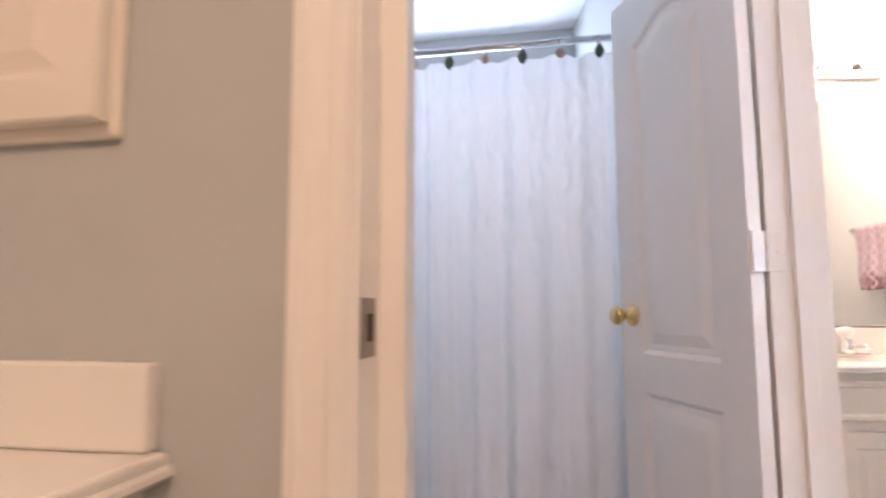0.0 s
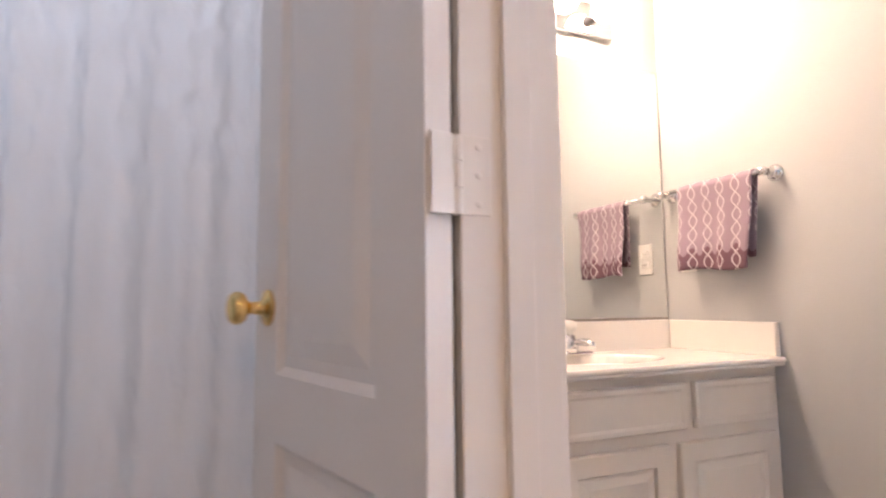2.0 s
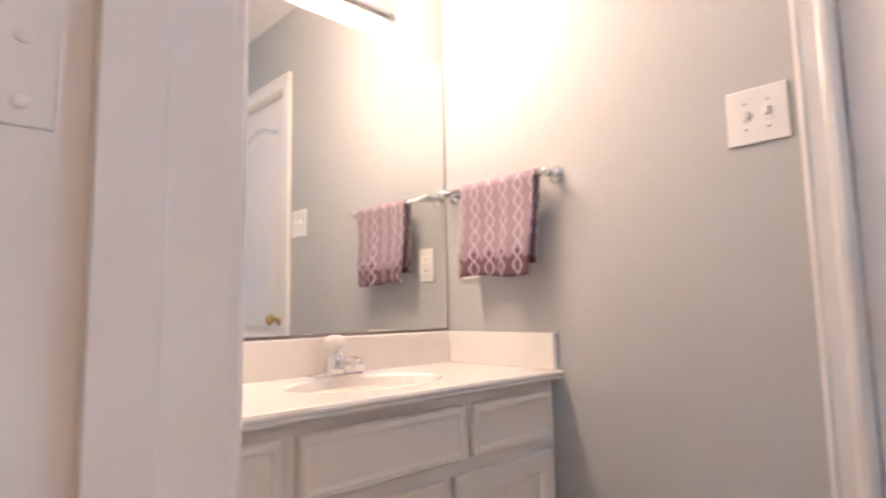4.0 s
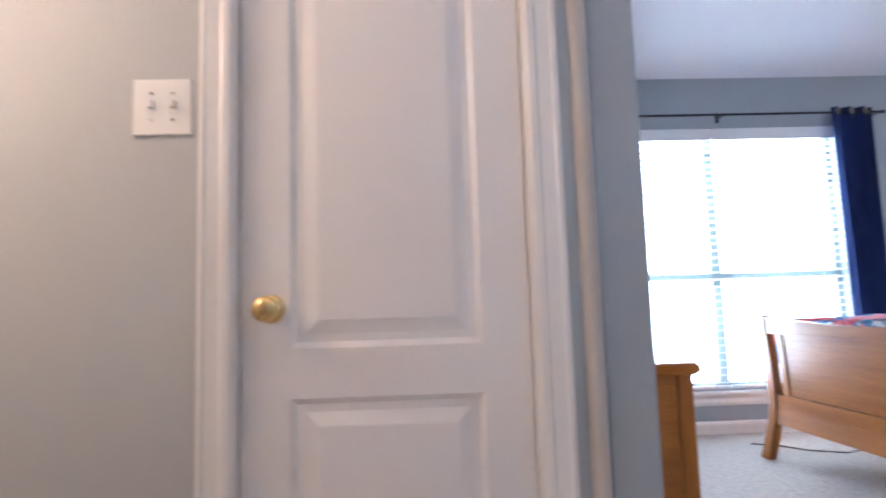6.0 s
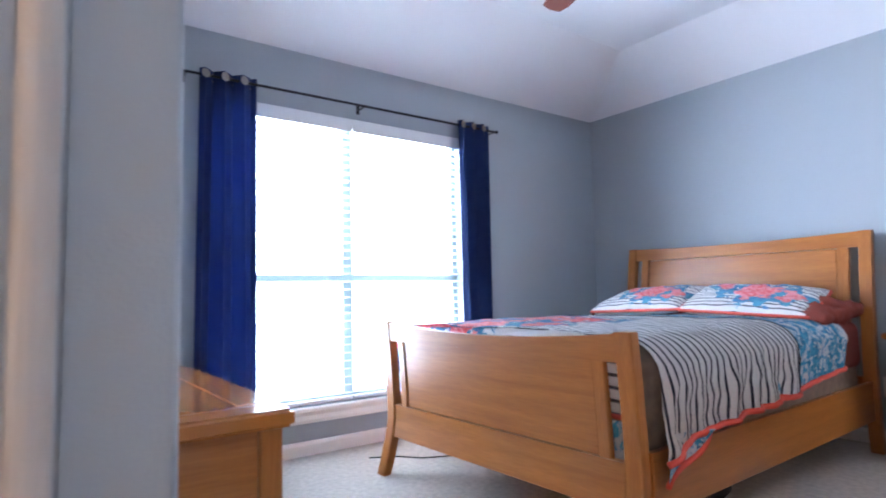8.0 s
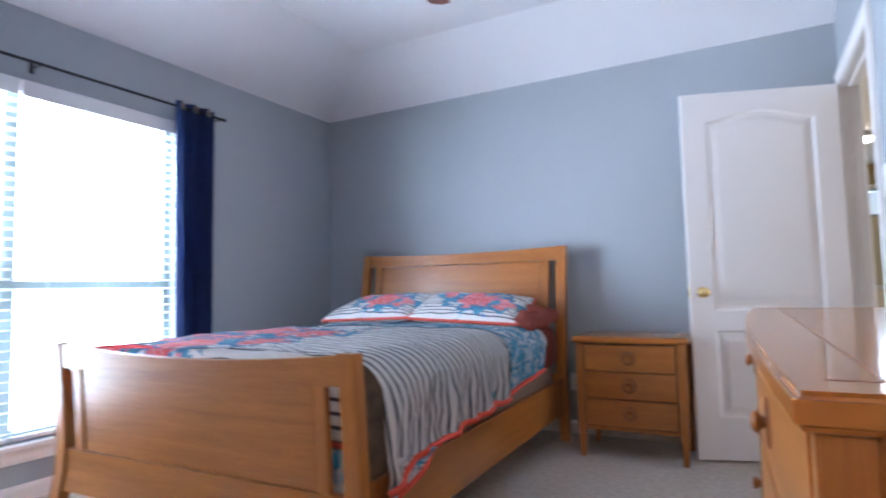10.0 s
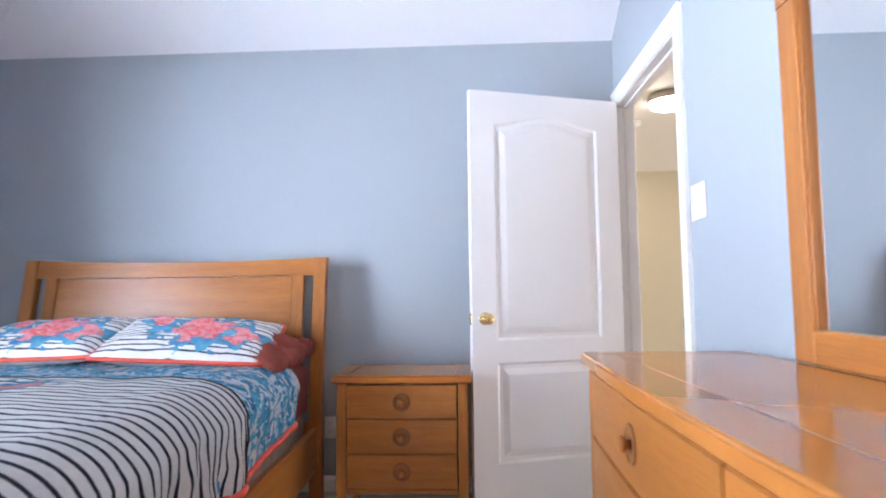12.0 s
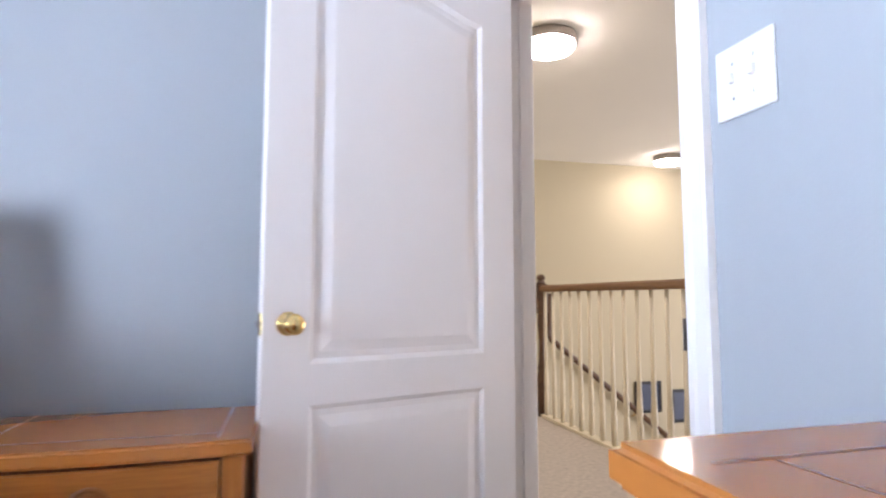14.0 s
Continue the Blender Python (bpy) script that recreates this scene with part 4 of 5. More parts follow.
def coverlet(name, label, y0, y1, drop, material, lift, edges, pull, ripple=1.0):
    """A quilt length across the bed that hangs down both sides. drop: hem lengths at foot and head; pull: how far the foot and
    head ends are drawn footwards where the cloth hangs on the open side."""
    root = thing(name, BED, label, "quilt")
    nu, nv = 150, max(10, int((y1 - y0) * 70))
    q = bmesh.new()
    lay = q.loops.layers.uv.new("cloth")
    grid, uvs = [], {}
    for j in range(nv + 1):
        v = j / nv
        L = 0.802 + drop[0] + (drop[1] - drop[0]) * v + drop[2] * math.exp(-9 * v)
        row = []
        for i in range(nu + 1):
            u = (-1 + 2 * i / nu) * L
            x, z = quilt_height(abs(u))
            side = max(0.0, min(1.0, (abs(u) - 0.50) / 0.55)) if u > 0 else 0.0
            y = y0 + (y1 - y0) * v - (pull[0] + (pull[1] - pull[0]) * v) * side ** 1.3
            hang = max(0.0, abs(u) - 0.75)
            w = y + 0.10 * math.sin(hang * 6)
            fold = math.sin(w * 26 + 2.4 * math.sin(w * 7)) * 0.013 + math.sin(w * 61 + 1) * 0.005
            x += ripple * fold * min(1, hang / 0.22) + lift * min(1, hang / 0.1)
            x += ripple * min(1, hang / 0.12) * (0.016 * noise.noise(Vector((y * 8, hang * 6, 2.2))) + 0.010 * noise.noise(Vector((y * 19, hang * 15, 6.1))))
            puff = 0.010 * noise.noise(Vector((u * 5, y * 5, 1.5))) + 0.005 * noise.noise(Vector((u * 14, y * 14, 3.5)))
            z += puff * (1 if hang < 0.01 else 0.4) + lift + 0.010 * hang * math.sin(y * 5)
            vert = q.verts.new((x if u >= 0 else -x, y, z))
            uvs[vert] = (u, v * (y1 - y0) + 0.016 * math.sin(u * 4) + 0.008 * math.sin(u * 11))
            row.append(vert)
        grid.append(row)
    for j in range(nv):
        for i in range(nu):
            f = q.faces.new([grid[j][i], grid[j][i + 1], grid[j + 1][i + 1], grid[j + 1][i]])
            for lp in f.loops:
                lp[lay].uv = uvs[lp.vert]
    hems = [[grid[j][e].co.copy() for j in range(nv + 1)] for e in (0, nu)]
    ends = {k: [grid[k][i].co.copy() for i in range(nu + 1)] for k in (0, nv)}
    bmesh.ops.solidify(q, geom=q.faces[:], thickness=-0.008)
    part("cloth", q, material, root, smooth=True)
    for h in hems:
        part("red_hem", tube([p + Vector((0.002 if p.x > 0 else -0.002, 0, -0.004)) for p in h], 0.012, 8), M_RED, root, "bright red bound hem", smooth=True)
    if "dark" in edges:
        part("dark_edge", tube(ends[nv], 0.0045, 6), M_BLACK_CLOTH, root, "dark folded edge", smooth=True)
    return root


quilt = coverlet("quilt", "white quilt with navy stripes and coral flowers hanging over the side", 0.085, 1.250, (0.238, 0.188, 0.06), M_QUILT, 0.008, ["dark"], (0.0, 0.17))
coverlet("quilt_fold", "turned-back quilt end printed in sea blue and white", 1.08, 1.93, (0.184, 0.130, 0.0), M_OCEAN, -0.002, [], (0.19, 0.29), 0.35)


def foot_drop(parent):
    """The foot end of the quilt, let down between mattress and footboard, its hem and the blue underside below."""
    def cloth(rows, half, wave):
        q = bmesh.new()
        lay = q.loops.layers.uv.new("cloth")
        uvs, grid = {}, []
        for y, z, v in rows:
            row = []
            for i in range(61):
                u = -half + 2 * half * i / 60
                vert = q.verts.new((u, y + wave * math.sin(u * 17 + 1.2 * math.sin(u * 5)), z + 0.010 * math.sin(u * 4 + 1)))
                uvs[vert] = (u, v)
                row.append(vert)
            grid.append(row)
        for a, b in zip(grid, grid[1:]):
            for i in range(60):
                f = q.faces.new([a[i], a[i + 1], b[i + 1], b[i]])
                for lp in f.loops:
                    lp[lay].uv = uvs[lp.vert]
        edge = [v.co.copy() for v in grid[-1]]
        bmesh.ops.recalc_face_normals(q, faces=q.faces)
        bmesh.ops.solidify(q, geom=q.faces[:], thickness=0.005)
        return q, edge
    q, edge = cloth([(0.098 - 0.012 * math.sin(k * 0.3), 0.772 - 0.022 * k, 0.04 - 0.022 * k) for k in range(14)], 0.715, 0.006)
    part("foot_end", q, M_QUILT, parent, smooth=True)
    part("red_hem", tube(edge, 0.010, 8), M_RED, parent, "bright red bound hem", smooth=True)
    q, edge = cloth([(0.096, 0.475 - 0.025 * k, -0.025 * k) for k in range(7)], 0.71, 0.004)
    part("underside", q, M_OCEAN, parent, "sea blue quilt reverse", smooth=True)


foot_drop(quilt)


def corner_flap(parent):
    """The lower corner of the quilt that turns out under the hem beside the foot post."""
    q = bmesh.new()
    lay = q.loops.layers.uv.new("cloth")
    uvs, grid = {}, []
    for j in range(9):
        v = j / 8
        row = []
        for i in range(13):
            u = i / 12
            y = 0.088 + 0.30 * u
            z = 0.46 - v * 0.17 * (1 - u) ** 0.9 - 0.03 * u
            vert = q.verts.new((0.812 + 0.012 * math.sin(u * 7 + v * 3), y, z))
            uvs[vert] = (y, z)
            row.append(vert)
        grid.append(row)
    for a, b in zip(grid, grid[1:]):
        for i in range(12):
            f = q.faces.new([a[i], a[i + 1], b[i + 1], b[i]])
            for lp in f.loops:
                lp[lay].uv = uvs[lp.vert]
    edge = [v.co.copy() for v in grid[-1]]
    bmesh.ops.solidify(q, geom=q.faces[:], thickness=0.004)
    part("corner_flap", q, M_OCEAN, parent, "sea blue quilt reverse", smooth=True)
    part("red_hem", tube(edge, 0.010, 8), M_RED, parent, "bright red bound hem", smooth=True)


corner_flap(quilt)


def cushion(w, d, h, power=2.6, n=28, edge=0.006, crumple=0.006):
    """A stuffed pillow, w by d, with full middle and pinched corners; UV in metres."""
    q = bmesh.new()
    lay = q.loops.layers.uv.new("cloth")
    uvs = {}

    def sheet_of(s):
        g = []
        for j in range(n + 1):
            row = []
            for i in range(n + 1):
                a, b = -1 + 2 * i / n, -1 + 2 * j / n
                full = max(0.0, (1 - abs(a) ** power)) ** 0.55 * max(0.0, (1 - abs(b) ** power)) ** 0.55
                pull = 1 - 0.05 * (abs(a) * abs(b)) ** 3
                x = a * w / 2 * (1 - 0.035 * (1 - b * b)) * pull
                y = b * d / 2 * (1 - 0.05 * (1 - a * a)) * pull
                z = s * (edge + full * h / 2 + crumple * noise.noise(Vector((a * 3, b * 3, s * 2.0))) * full + 0.7 * crumple * noise.noise(Vector((a * 8, b * 6, s * 5.0))))
                vert = q.verts.new((x, y, z))
                uvs[vert] = ((a + 1) / 2 * w, (b + 1) / 2 * d)
                row.append(vert)
            g.append(row)
        return g
    up, dn = sheet_of(1), sheet_of(-1)
    for j in range(n):
        for i in range(n):
            q.faces.new([up[j][i], up[j][i + 1], up[j + 1][i + 1], up[j + 1][i]])
            q.faces.new([dn[j][i], dn[j + 1][i], dn[j + 1][i + 1], dn[j][i + 1]])
    rim_u = [up[0][i] for i in range(n)] + [up[j][n] for j in range(n)] + [up[n][n - i] for i in range(n)] + [up[n - j][0] for j in range(n)]
    rim_d = [dn[0][i] for i in range(n)] + [dn[j][n] for j in range(n)] + [dn[n][n - i] for i in range(n)] + [dn[n - j][0] for j in range(n)]
    for k in range(len(rim_u)):
        m = (k + 1) % len(rim_u)
        q.faces.new([rim_u[k], rim_d[k], rim_d[m], rim_u[m]])
    for f in q.faces:
        for lp in f.loops:
            lp[lay].uv = uvs[lp.vert]
    bmesh.ops.recalc_face_normals(q, faces=q.faces)
    rim = [v.co.copy() for v in rim_u]
    for p in rim:
        p.z = 0
    return q, rim


def sham(m):
    root = thing("pillow", BED @ m, "striped pillow sham with coral flower and red piping", "pillow", "pillow shams on the bed")
    q, rim = cushion(0.72, 0.47, 0.115, power=3.4, crumple=0.010)
    part("cover", q, M_SHAM, root, smooth=True)
    part("piping", tube(rim + [rim[0]], 0.010, 8), M_RED, root, "red piping", smooth=True)
    return root


def rust_pillow(m):
    root = thing("rust_pillow", BED @ m, "crumpled rust cotton pillow under the sham", "pillow", "rust pillows on the bed")
    q, rim = cushion(0.70, 0.46, 0.100, edge=0.020, crumple=0.046)
    part("cover", q, M_RUST, root, smooth=True)
    return root


rust_pillow(pose(0.435, 1.92, 0.790, 6, 2, -5))
rust_pillow(pose(-0.41, 1.93, 0.786, 5, 0, 2))
sham(pose(0.310, 1.86, 0.850, 17, 3, 5))
sham(pose(-0.375, 1.88, 0.855, 16, -2, -2))


# ---- round-knobbed bow-front furniture ----
def recessed_knob(parent, m):
    """A wooden knob in a round dish, darkened for a recess's shade; looks along -y."""
    dish = turned([(0.041, 0.0), (0.041, 0.003), (0.038, 0.0045), (0.035, 0.004), (0.030, 0.0015), (0.002, 0.0010)], 28)
    d = part("knob_dish", dish, W_DISH, parent, "", m @ pose(0, 0, 0, 90, 0, 0), smooth=False)
    part("knob", turned([(0.010, 0.0), (0.009, 0.008), (0.016, 0.014), (0.018, 0.019), (0.014, 0.024), (0.004, 0.026)], 20), W_Z, d, "turned wooden knob", smooth=True)


def tapered_leg(x0, y0, x1, y1, top, taper_from, foot):
    """Square leg, straight down to taper_from and then narrowing to foot of its width."""
    cx, cy = (x0 + x1) / 2, (y0 + y1) / 2
    q = bmesh.new()
    rings = []
    for z, k in ((0, foot), (taper_from, 1), (top, 1)):
        rings.append([q.verts.new((cx + sx * (x1 - x0) / 2 * k, cy + sy * (y1 - y0) / 2 * k, z)) for sx, sy in ((-1, -1), (1, -1), (1, 1), (-1, 1))])
    for a, b in zip(rings, rings[1:]):
        for k in range(4):
            m = (k + 1) % 4
            q.faces.new([a[k], a[m], b[m], b[k]])
    q.faces.new(rings[0][::-1])
    q.faces.new(rings[-1])
    bmesh.ops.recalc_face_normals(q, faces=q.faces)
    bmesh.ops.bevel(q, geom=q.edges[:], offset=0.003, segments=2, affect="EDGES")
    return q


def bow(w, d0, d1, bulge, n=24):
    """Plan outline (x, y): back at d1, front at d0 bulging towards -y."""
    pts = [(w / 2, d1), (-w / 2, d1)]
    for i in range(n + 1):
        u = -1 + 2 * i / n
        pts.append((u * w / 2, d0 - bulge * (1 - u * u)))
    return pts


def bow_top(w, d0, d1, bulge, z0, z1):
    q = prism(bow(w, d0, d1, bulge), "z", z0, z1)
    es = [e for e in q.edges if abs(e.verts[0].co.z - e.verts[1].co.z) < 1e-5]
    bmesh.ops.bevel(q, geom=es, offset=0.007, segments=3, affect="EDGES")
    return q


def bow_chest(name, label, category, m, w, d, h, rows, cols, bulge, lift, knobs=1, top_mat=None):
    """A bow-front chest: x across, front looks along -y (front at y = 0), back at y = d."""
    root = thing(name, m, label, category)
    tt = 0.035
    part("top", bow_top(w, -0.012, d, bulge, h - tt, h), top_mat or W_TOP, root, "polished honey wood top")
    for sx in (-1, 1):
        seam = prism([(sx * (w / 2 - 0.075) - 0.0016, 0.02), (sx * (w / 2 - 0.075) + 0.0016, 0.02), (sx * (w / 2 - 0.075) + 0.0016, d), (sx * (w / 2 - 0.075) - 0.0016, d)], "z", h + 0.0001, h + 0.0005)
        part("top_seam", seam, W_DISH, root, "dark joint line")
    lip = prism([(-w / 2 + 0.08, 0.066), (w / 2 - 0.08, 0.066), (w / 2 - 0.08, 0.069), (-w / 2 + 0.08, 0.069)], "z", h + 0.0001, h + 0.0005)
    part("top_seam", lip, W_DISH, root, "dark joint line")
    iw = w - 0.04
    lw = 0.045
    for sx in (-1, 1):
        x0, x1 = (iw / 2 - lw, iw / 2) if sx > 0 else (-iw / 2, -iw / 2 + lw)
        part("front_leg", tapered_leg(x0, 0.004, x1, 0.049, h - tt - 0.0005, lift, 0.62), W_Z, root)
        part("back_leg", tapered_leg(x0, d - 0.05, x1, d - 0.005, h - tt - 0.0005, lift, 0.62), W_Z, root)
        xs = sx * (iw / 2 - 0.014)
        part("side_panel", one_box(xs - 0.009, 0.050, lift + 0.01, xs + 0.009, d - 0.051, h - tt - 0.0005, r=0.002), W_Y, root)
    part("back_panel", one_box(-iw / 2 + lw + 0.001, d - 0.03, lift + 0.01, iw / 2 - lw - 0.001, d - 0.018, h - tt - 0.001), W_X, root)
    part("base_rail", one_box(-iw / 2 + lw + 0.0005, 0.012, lift, iw / 2 - lw - 0.0005, 0.045, lift + 0.022, r=0.003), W_X, root)
    # Dark block fills the inside so gaps round the drawers look shaded.
    part("gap_shade_block", one_box(-iw / 2 + lw + 0.002, 0.040, lift + 0.023, iw / 2 - lw - 0.002, d - 0.034, h - tt - 0.003), M_DARK, root)
    z0, z1 = lift + 0.025, h - tt - 0.008
    dh = (z1 - z0) / rows
    span = iw - 2 * lw - 0.004
    dw = span / cols
    for r in range(rows):
        for c in range(cols):
            xa, xb = -span / 2 + c * dw + 0.0025, -span / 2 + (c + 1) * dw - 0.0025
            za, zb = z0 + r * dh + 0.0025, z0 + (r + 1) * dh - 0.0025

            def fy(x):
                return 0.006 - bulge * (1 - (2 * x / w) ** 2)
            n = 12
            pts = [(xb, 0.036), (xa, 0.036)] + [(xa + (xb - xa) * i / n, fy(xa + (xb - xa) * i / n)) for i in range(n + 1)]
            q = prism(pts, "z", za, zb)
            es = [e for e in q.edges if max(v.co.y for v in e.verts) < 0.03 and abs(e.verts[0].co.z - e.verts[1].co.z) < 1e-5]
            bmesh.ops.bevel(q, geom=es, offset=0.003, segments=2, affect="EDGES")
            dr = part("drawer", q, W_X, root)
            ks = [0.5] if knobs == 1 else [0.22, 0.78]
            for k in ks:
                x = xa + (xb - xa) * k
                slope = math.degrees(math.atan(8 * bulge * x / w ** 2))
                recessed_knob(dr, pose(x, fy(x) - 0.0004, (za + zb) / 2, 0, 0, slope))
    return root


bow_chest("nightstand", "three-drawer honey oak nightstand with round wooden knobs", "nightstand",
          pose(-1.068, 4.952, 0), 0.635, 0.40, 0.685, 3, 1, 0.012, 0.158)
bow_chest("dresser", "bow-front honey oak dresser with polished top", "dresser",
          pose(-0.412, 3.095, 0, 0, 0, -89.0), 1.80, 0.440, 0.885, 4, 2, 0.030, 0.12)
bow_chest("low_chest", "narrow honey oak chest of drawers against the wall", "chest",
          pose(-1.865, 1.808, 0, 0, 0, 180), 0.95, 0.265, 0.72, 4, 1, 0.012, 0.06)

# dresser mirror
mir = thing("dresser_mirror", pose(0.0495, 3.120, 0.8855), "framed wall mirror in honey wood standing on the dresser", "mirror")
mw, mh, fw = 1.26, 0.94, 0.078


for s in (-1, 1):
    a, b = (mw / 2 - fw, mw / 2) if s > 0 else (-mw / 2, -mw / 2 + fw)
    part("side_rail", one_box(-0.036, a, 0, -0.004, b, mh - 0.0855, r=0.005), W_Z, mir)
    part("inner_bead", one_box(-0.030, (a if s > 0 else b) - 0.008 * (s > 0), fw, -0.006, (a if s > 0 else b) + 0.008 * (s < 0), mh - 0.0855, r=0.003), W_Z, mir)
part("bottom_rail", one_box(-0.036, -mw / 2 + fw + 0.0005, 0, -0.004, mw / 2 - fw - 0.0005, fw, r=0.005), W_Y, mir)
n = 20
low = [(-mw / 2 + mw * i / n, mh - 0.085 - 0.0 + 0.02 - 0.02 * abs(2 * i / n - 1)) for i in range(n + 1)]
top = [(mw / 2 - mw * i / n, mh + 0.05 - 0.05 * abs(2 * i / n - 1) ** 2) for i in range(n + 1)]
part("top_rail", prism(low + top, "x", -0.036, -0.004), W_Y, mir)
part("glass", one_box(-0.016, -mw / 2 + fw - 0.004, fw - 0.004, -0.010, mw / 2 - fw + 0.004, mh - 0.06), M_MIRROR, mir, "clear mirror glass")
part("back_board", one_box(-0.0085, -mw / 2 + 0.02, 0.02, -0.004, mw / 2 - 0.02, mh - 0.02), W_Y, mir)

# ceiling fan
fan = thing("ceiling_fan", pose(-1.80, 3.60, 2.739), "ceiling fan with reddish wooden blades", "ceiling fan")
part("canopy", turned([(0.065, 0), (0.060, -0.03), (0.03, -0.05)], 24), M_STEEL, fan, smooth=True)
part("downrod", turned([(0.012, -0.03), (0.012, -0.10)], 12), M_STEEL, fan)
part("motor", turned([(0.04, -0.09), (0.10, -0.11), (0.115, -0.15), (0.10, -0.20), (0.05, -0.22)], 28), M_STEEL, fan, smooth=True)
for k in range(5):
    ang = 94 + 72 * k
    pts = [(0.20, -0.050), (0.62, -0.068), (0.685, -0.055), (0.70, 0.0), (0.685, 0.055), (0.62, 0.068), (0.20, 0.050)]
    q = prism(pts, "z", -0.003, 0.003)
    bl = part("blade", q, M_FAN, fan, "", pose(0, 0, -0.205, 0, 0, ang) @ pose(0, 0, 0, 10, 0, 0))
    part("blade_iron", one_box(0.09, -0.02, -0.008, 0.24, 0.02, -0.0032, r=0.002), M_STEEL, bl)

# wall plates
wall_plate(pose(XE - 0.0005, 4.356, 1.362, 0, 0, -90), "white double toggle switch plate on the blue wall", "double")
wall_plate(pose(-0.9995, 0.482, 1.352, 0, 0, 90), "white double toggle switch plate beside the closet door", "double")
wall_plate(pose(-0.9995, -0.400, 1.095, 0, 0, 90), "white outlet plate half hidden by the towel", "outlet")
wall_plate(pose(-1.515, YN - 0.0005, 0.336), "white outlet plate low behind the nightstand", "outlet")


# ---- vanity alcove ----
def raised_front(name, m, w, h, parent, t=0.019):
    """A cabinet front with a raised field: x across, z up, front looks along -y."""
    q = bmesh.new()
    o = [(0, 0), (w, 0), (w, h), (0, h)]
    ins = 0.05 if h > 0.25 else 0.022
    steps = [(0.0, 0.0), (0.003, 0.0035), (ins, 0.0035), (ins + 0.006, -0.004), (ins + 0.012, -0.004), (ins + 0.032, 0.002)] if h > 0.25 else [(0.0, 0.0), (0.004, 0.004), (0.014, 0.0045), (0.022, 0.001)]
    rings = []
    for d, p in steps:
        rings.append([q.verts.new((max(d, min(w - d, x)), -t - p + 0.0035, max(d, min(h - d, z)))) for x, z in o])
    back = [q.verts.new((x, 0, z)) for x, z in o]
    rings.insert(0, back)
    for a, b in zip(rings, rings[1:]):
        for k in range(4):
            mm = (k + 1) % 4
            q.faces.new([a[k], a[mm], b[mm], b[k]])
    q.faces.new(rings[-1])
    q.faces.new(back[::-1])
    bmesh.ops.recalc_face_normals(q, faces=q.faces)
    return part(name, q, M_CABINET, parent, "", m)


def faucet(m):
    root = thing("faucet", m, "chrome single-knob basin faucet with clear acrylic knob", "faucet")
    part("base", one_box(-0.078, -0.026, 0, 0.078, 0.026, 0.012, r=0.006, seg=3), M_CHROME, root, smooth=True)
    part("body", turned([(0.030, 0.010), (0.028, 0.025), (0.022, 0.050), (0.018, 0.062), (0.012, 0.066)], 20), M_CHROME, root, smooth=True)
    part("spout", tube([(0, 0.01, 0.030), (0, 0.05, 0.044), (0, 0.095, 0.046), (0, 0.112, 0.040), (0, 0.116, 0.028)], 0.011, 14), M_CHROME, root, smooth=True)
    part("knob", turned([(0.008, 0.064), (0.010, 0.072), (0.024, 0.080), (0.028, 0.092), (0.026, 0.104), (0.014, 0.110), (0.003, 0.111)], 14), M_PLASTIC, root, "clear acrylic knob", smooth=True)
    return root


V = thing("vanity_cabinet", Matrix.Identity(4), "white raised-panel bathroom vanity cabinet with drawers", "vanity cabinet")
vy, vtop = -0.095, 0.738
part("body", one_box(-0.998, -0.508, 0.10, 0.217, vy, vtop, r=0.002), M_CABINET, V)
part("toe_kick", one_box(-0.998, -0.508, 0.0, 0.217, vy - 0.06, 0.099), M_CABINET, V)
for x0, x1 in ((-0.965, -0.655), (0.0 - 0.155 + 0.0, 0.155)):
    raised_front("drawer_front", pose(x1, vy + 0.0003, 0.590, 0, 0, 180), x1 - x0, 0.122, V)
raised_front("false_front", pose(-0.190, vy + 0.0003, 0.590, 0, 0, 180), 0.430, 0.122, V)
for x0, x1 in ((-0.965, -0.590), (-0.555, -0.205), (-0.155, 0.155)):
    raised_front("door", pose(x1, vy + 0.0003, 0.140, 0, 0, 180), x1 - x0, 0.415, V)

ctop = thing("vanity_countertop", Matrix.Identity(4), "cream cultured-marble vanity top with moulded basin and splash", "countertop")
q = bmesh.new()
# slab with an oval basin sunk in it
bx, by, ra, rb, N = -0.49, -0.28, 0.215, 0.145, 40
X0, X1, YA, YB, zt = -0.998, 0.217, -0.490, -0.068, 0.766
outer = [q.verts.new(v) for v in ((X0, YA, zt), (X1, YA, zt), (X1, YB, zt), (X0, YB, zt))]
edges = [q.edges.new((outer[i], outer[(i + 1) % 4])) for i in range(4)]
rings = []
for k, dz in ((1.0, 0), (0.96, -0.006), (0.90, -0.030), (0.78, -0.075), (0.55, -0.105), (0.15, -0.118)):
    rings.append([q.verts.new((bx + ra * k * math.cos(2 * math.pi * i / N), by + rb * k * math.sin(2 * math.pi * i / N), zt + dz)) for i in range(N)])
edges += [q.edges.new((rings[0][i], rings[0][(i + 1) % N])) for i in range(N)]
for a, b in zip(rings, rings[1:]):
    for i in range(N):
        j = (i + 1) % N
        q.faces.new([a[i], a[j], b[j], b[i]])
q.faces.new(rings[-1])
bmesh.ops.triangle_fill(q, use_beauty=True, edges=edges)
bmesh.ops.recalc_face_normals(q, faces=q.faces)
part("deck_and_basin", q, M_LAMINATE, ctop)
prof2 = [(YB, zt - 0.0002), (YB + 0.008, zt - 0.002), (YB + 0.011, zt - 0.008), (YB + 0.009, zt - 0.014), (YB + 0.004, zt - 0.016), (YB + 0.006, zt - 0.022), (YB + 0.002, zt - 0.0265), (YB - 0.02, zt - 0.0265), (YB - 0.02, zt - 0.0002)]
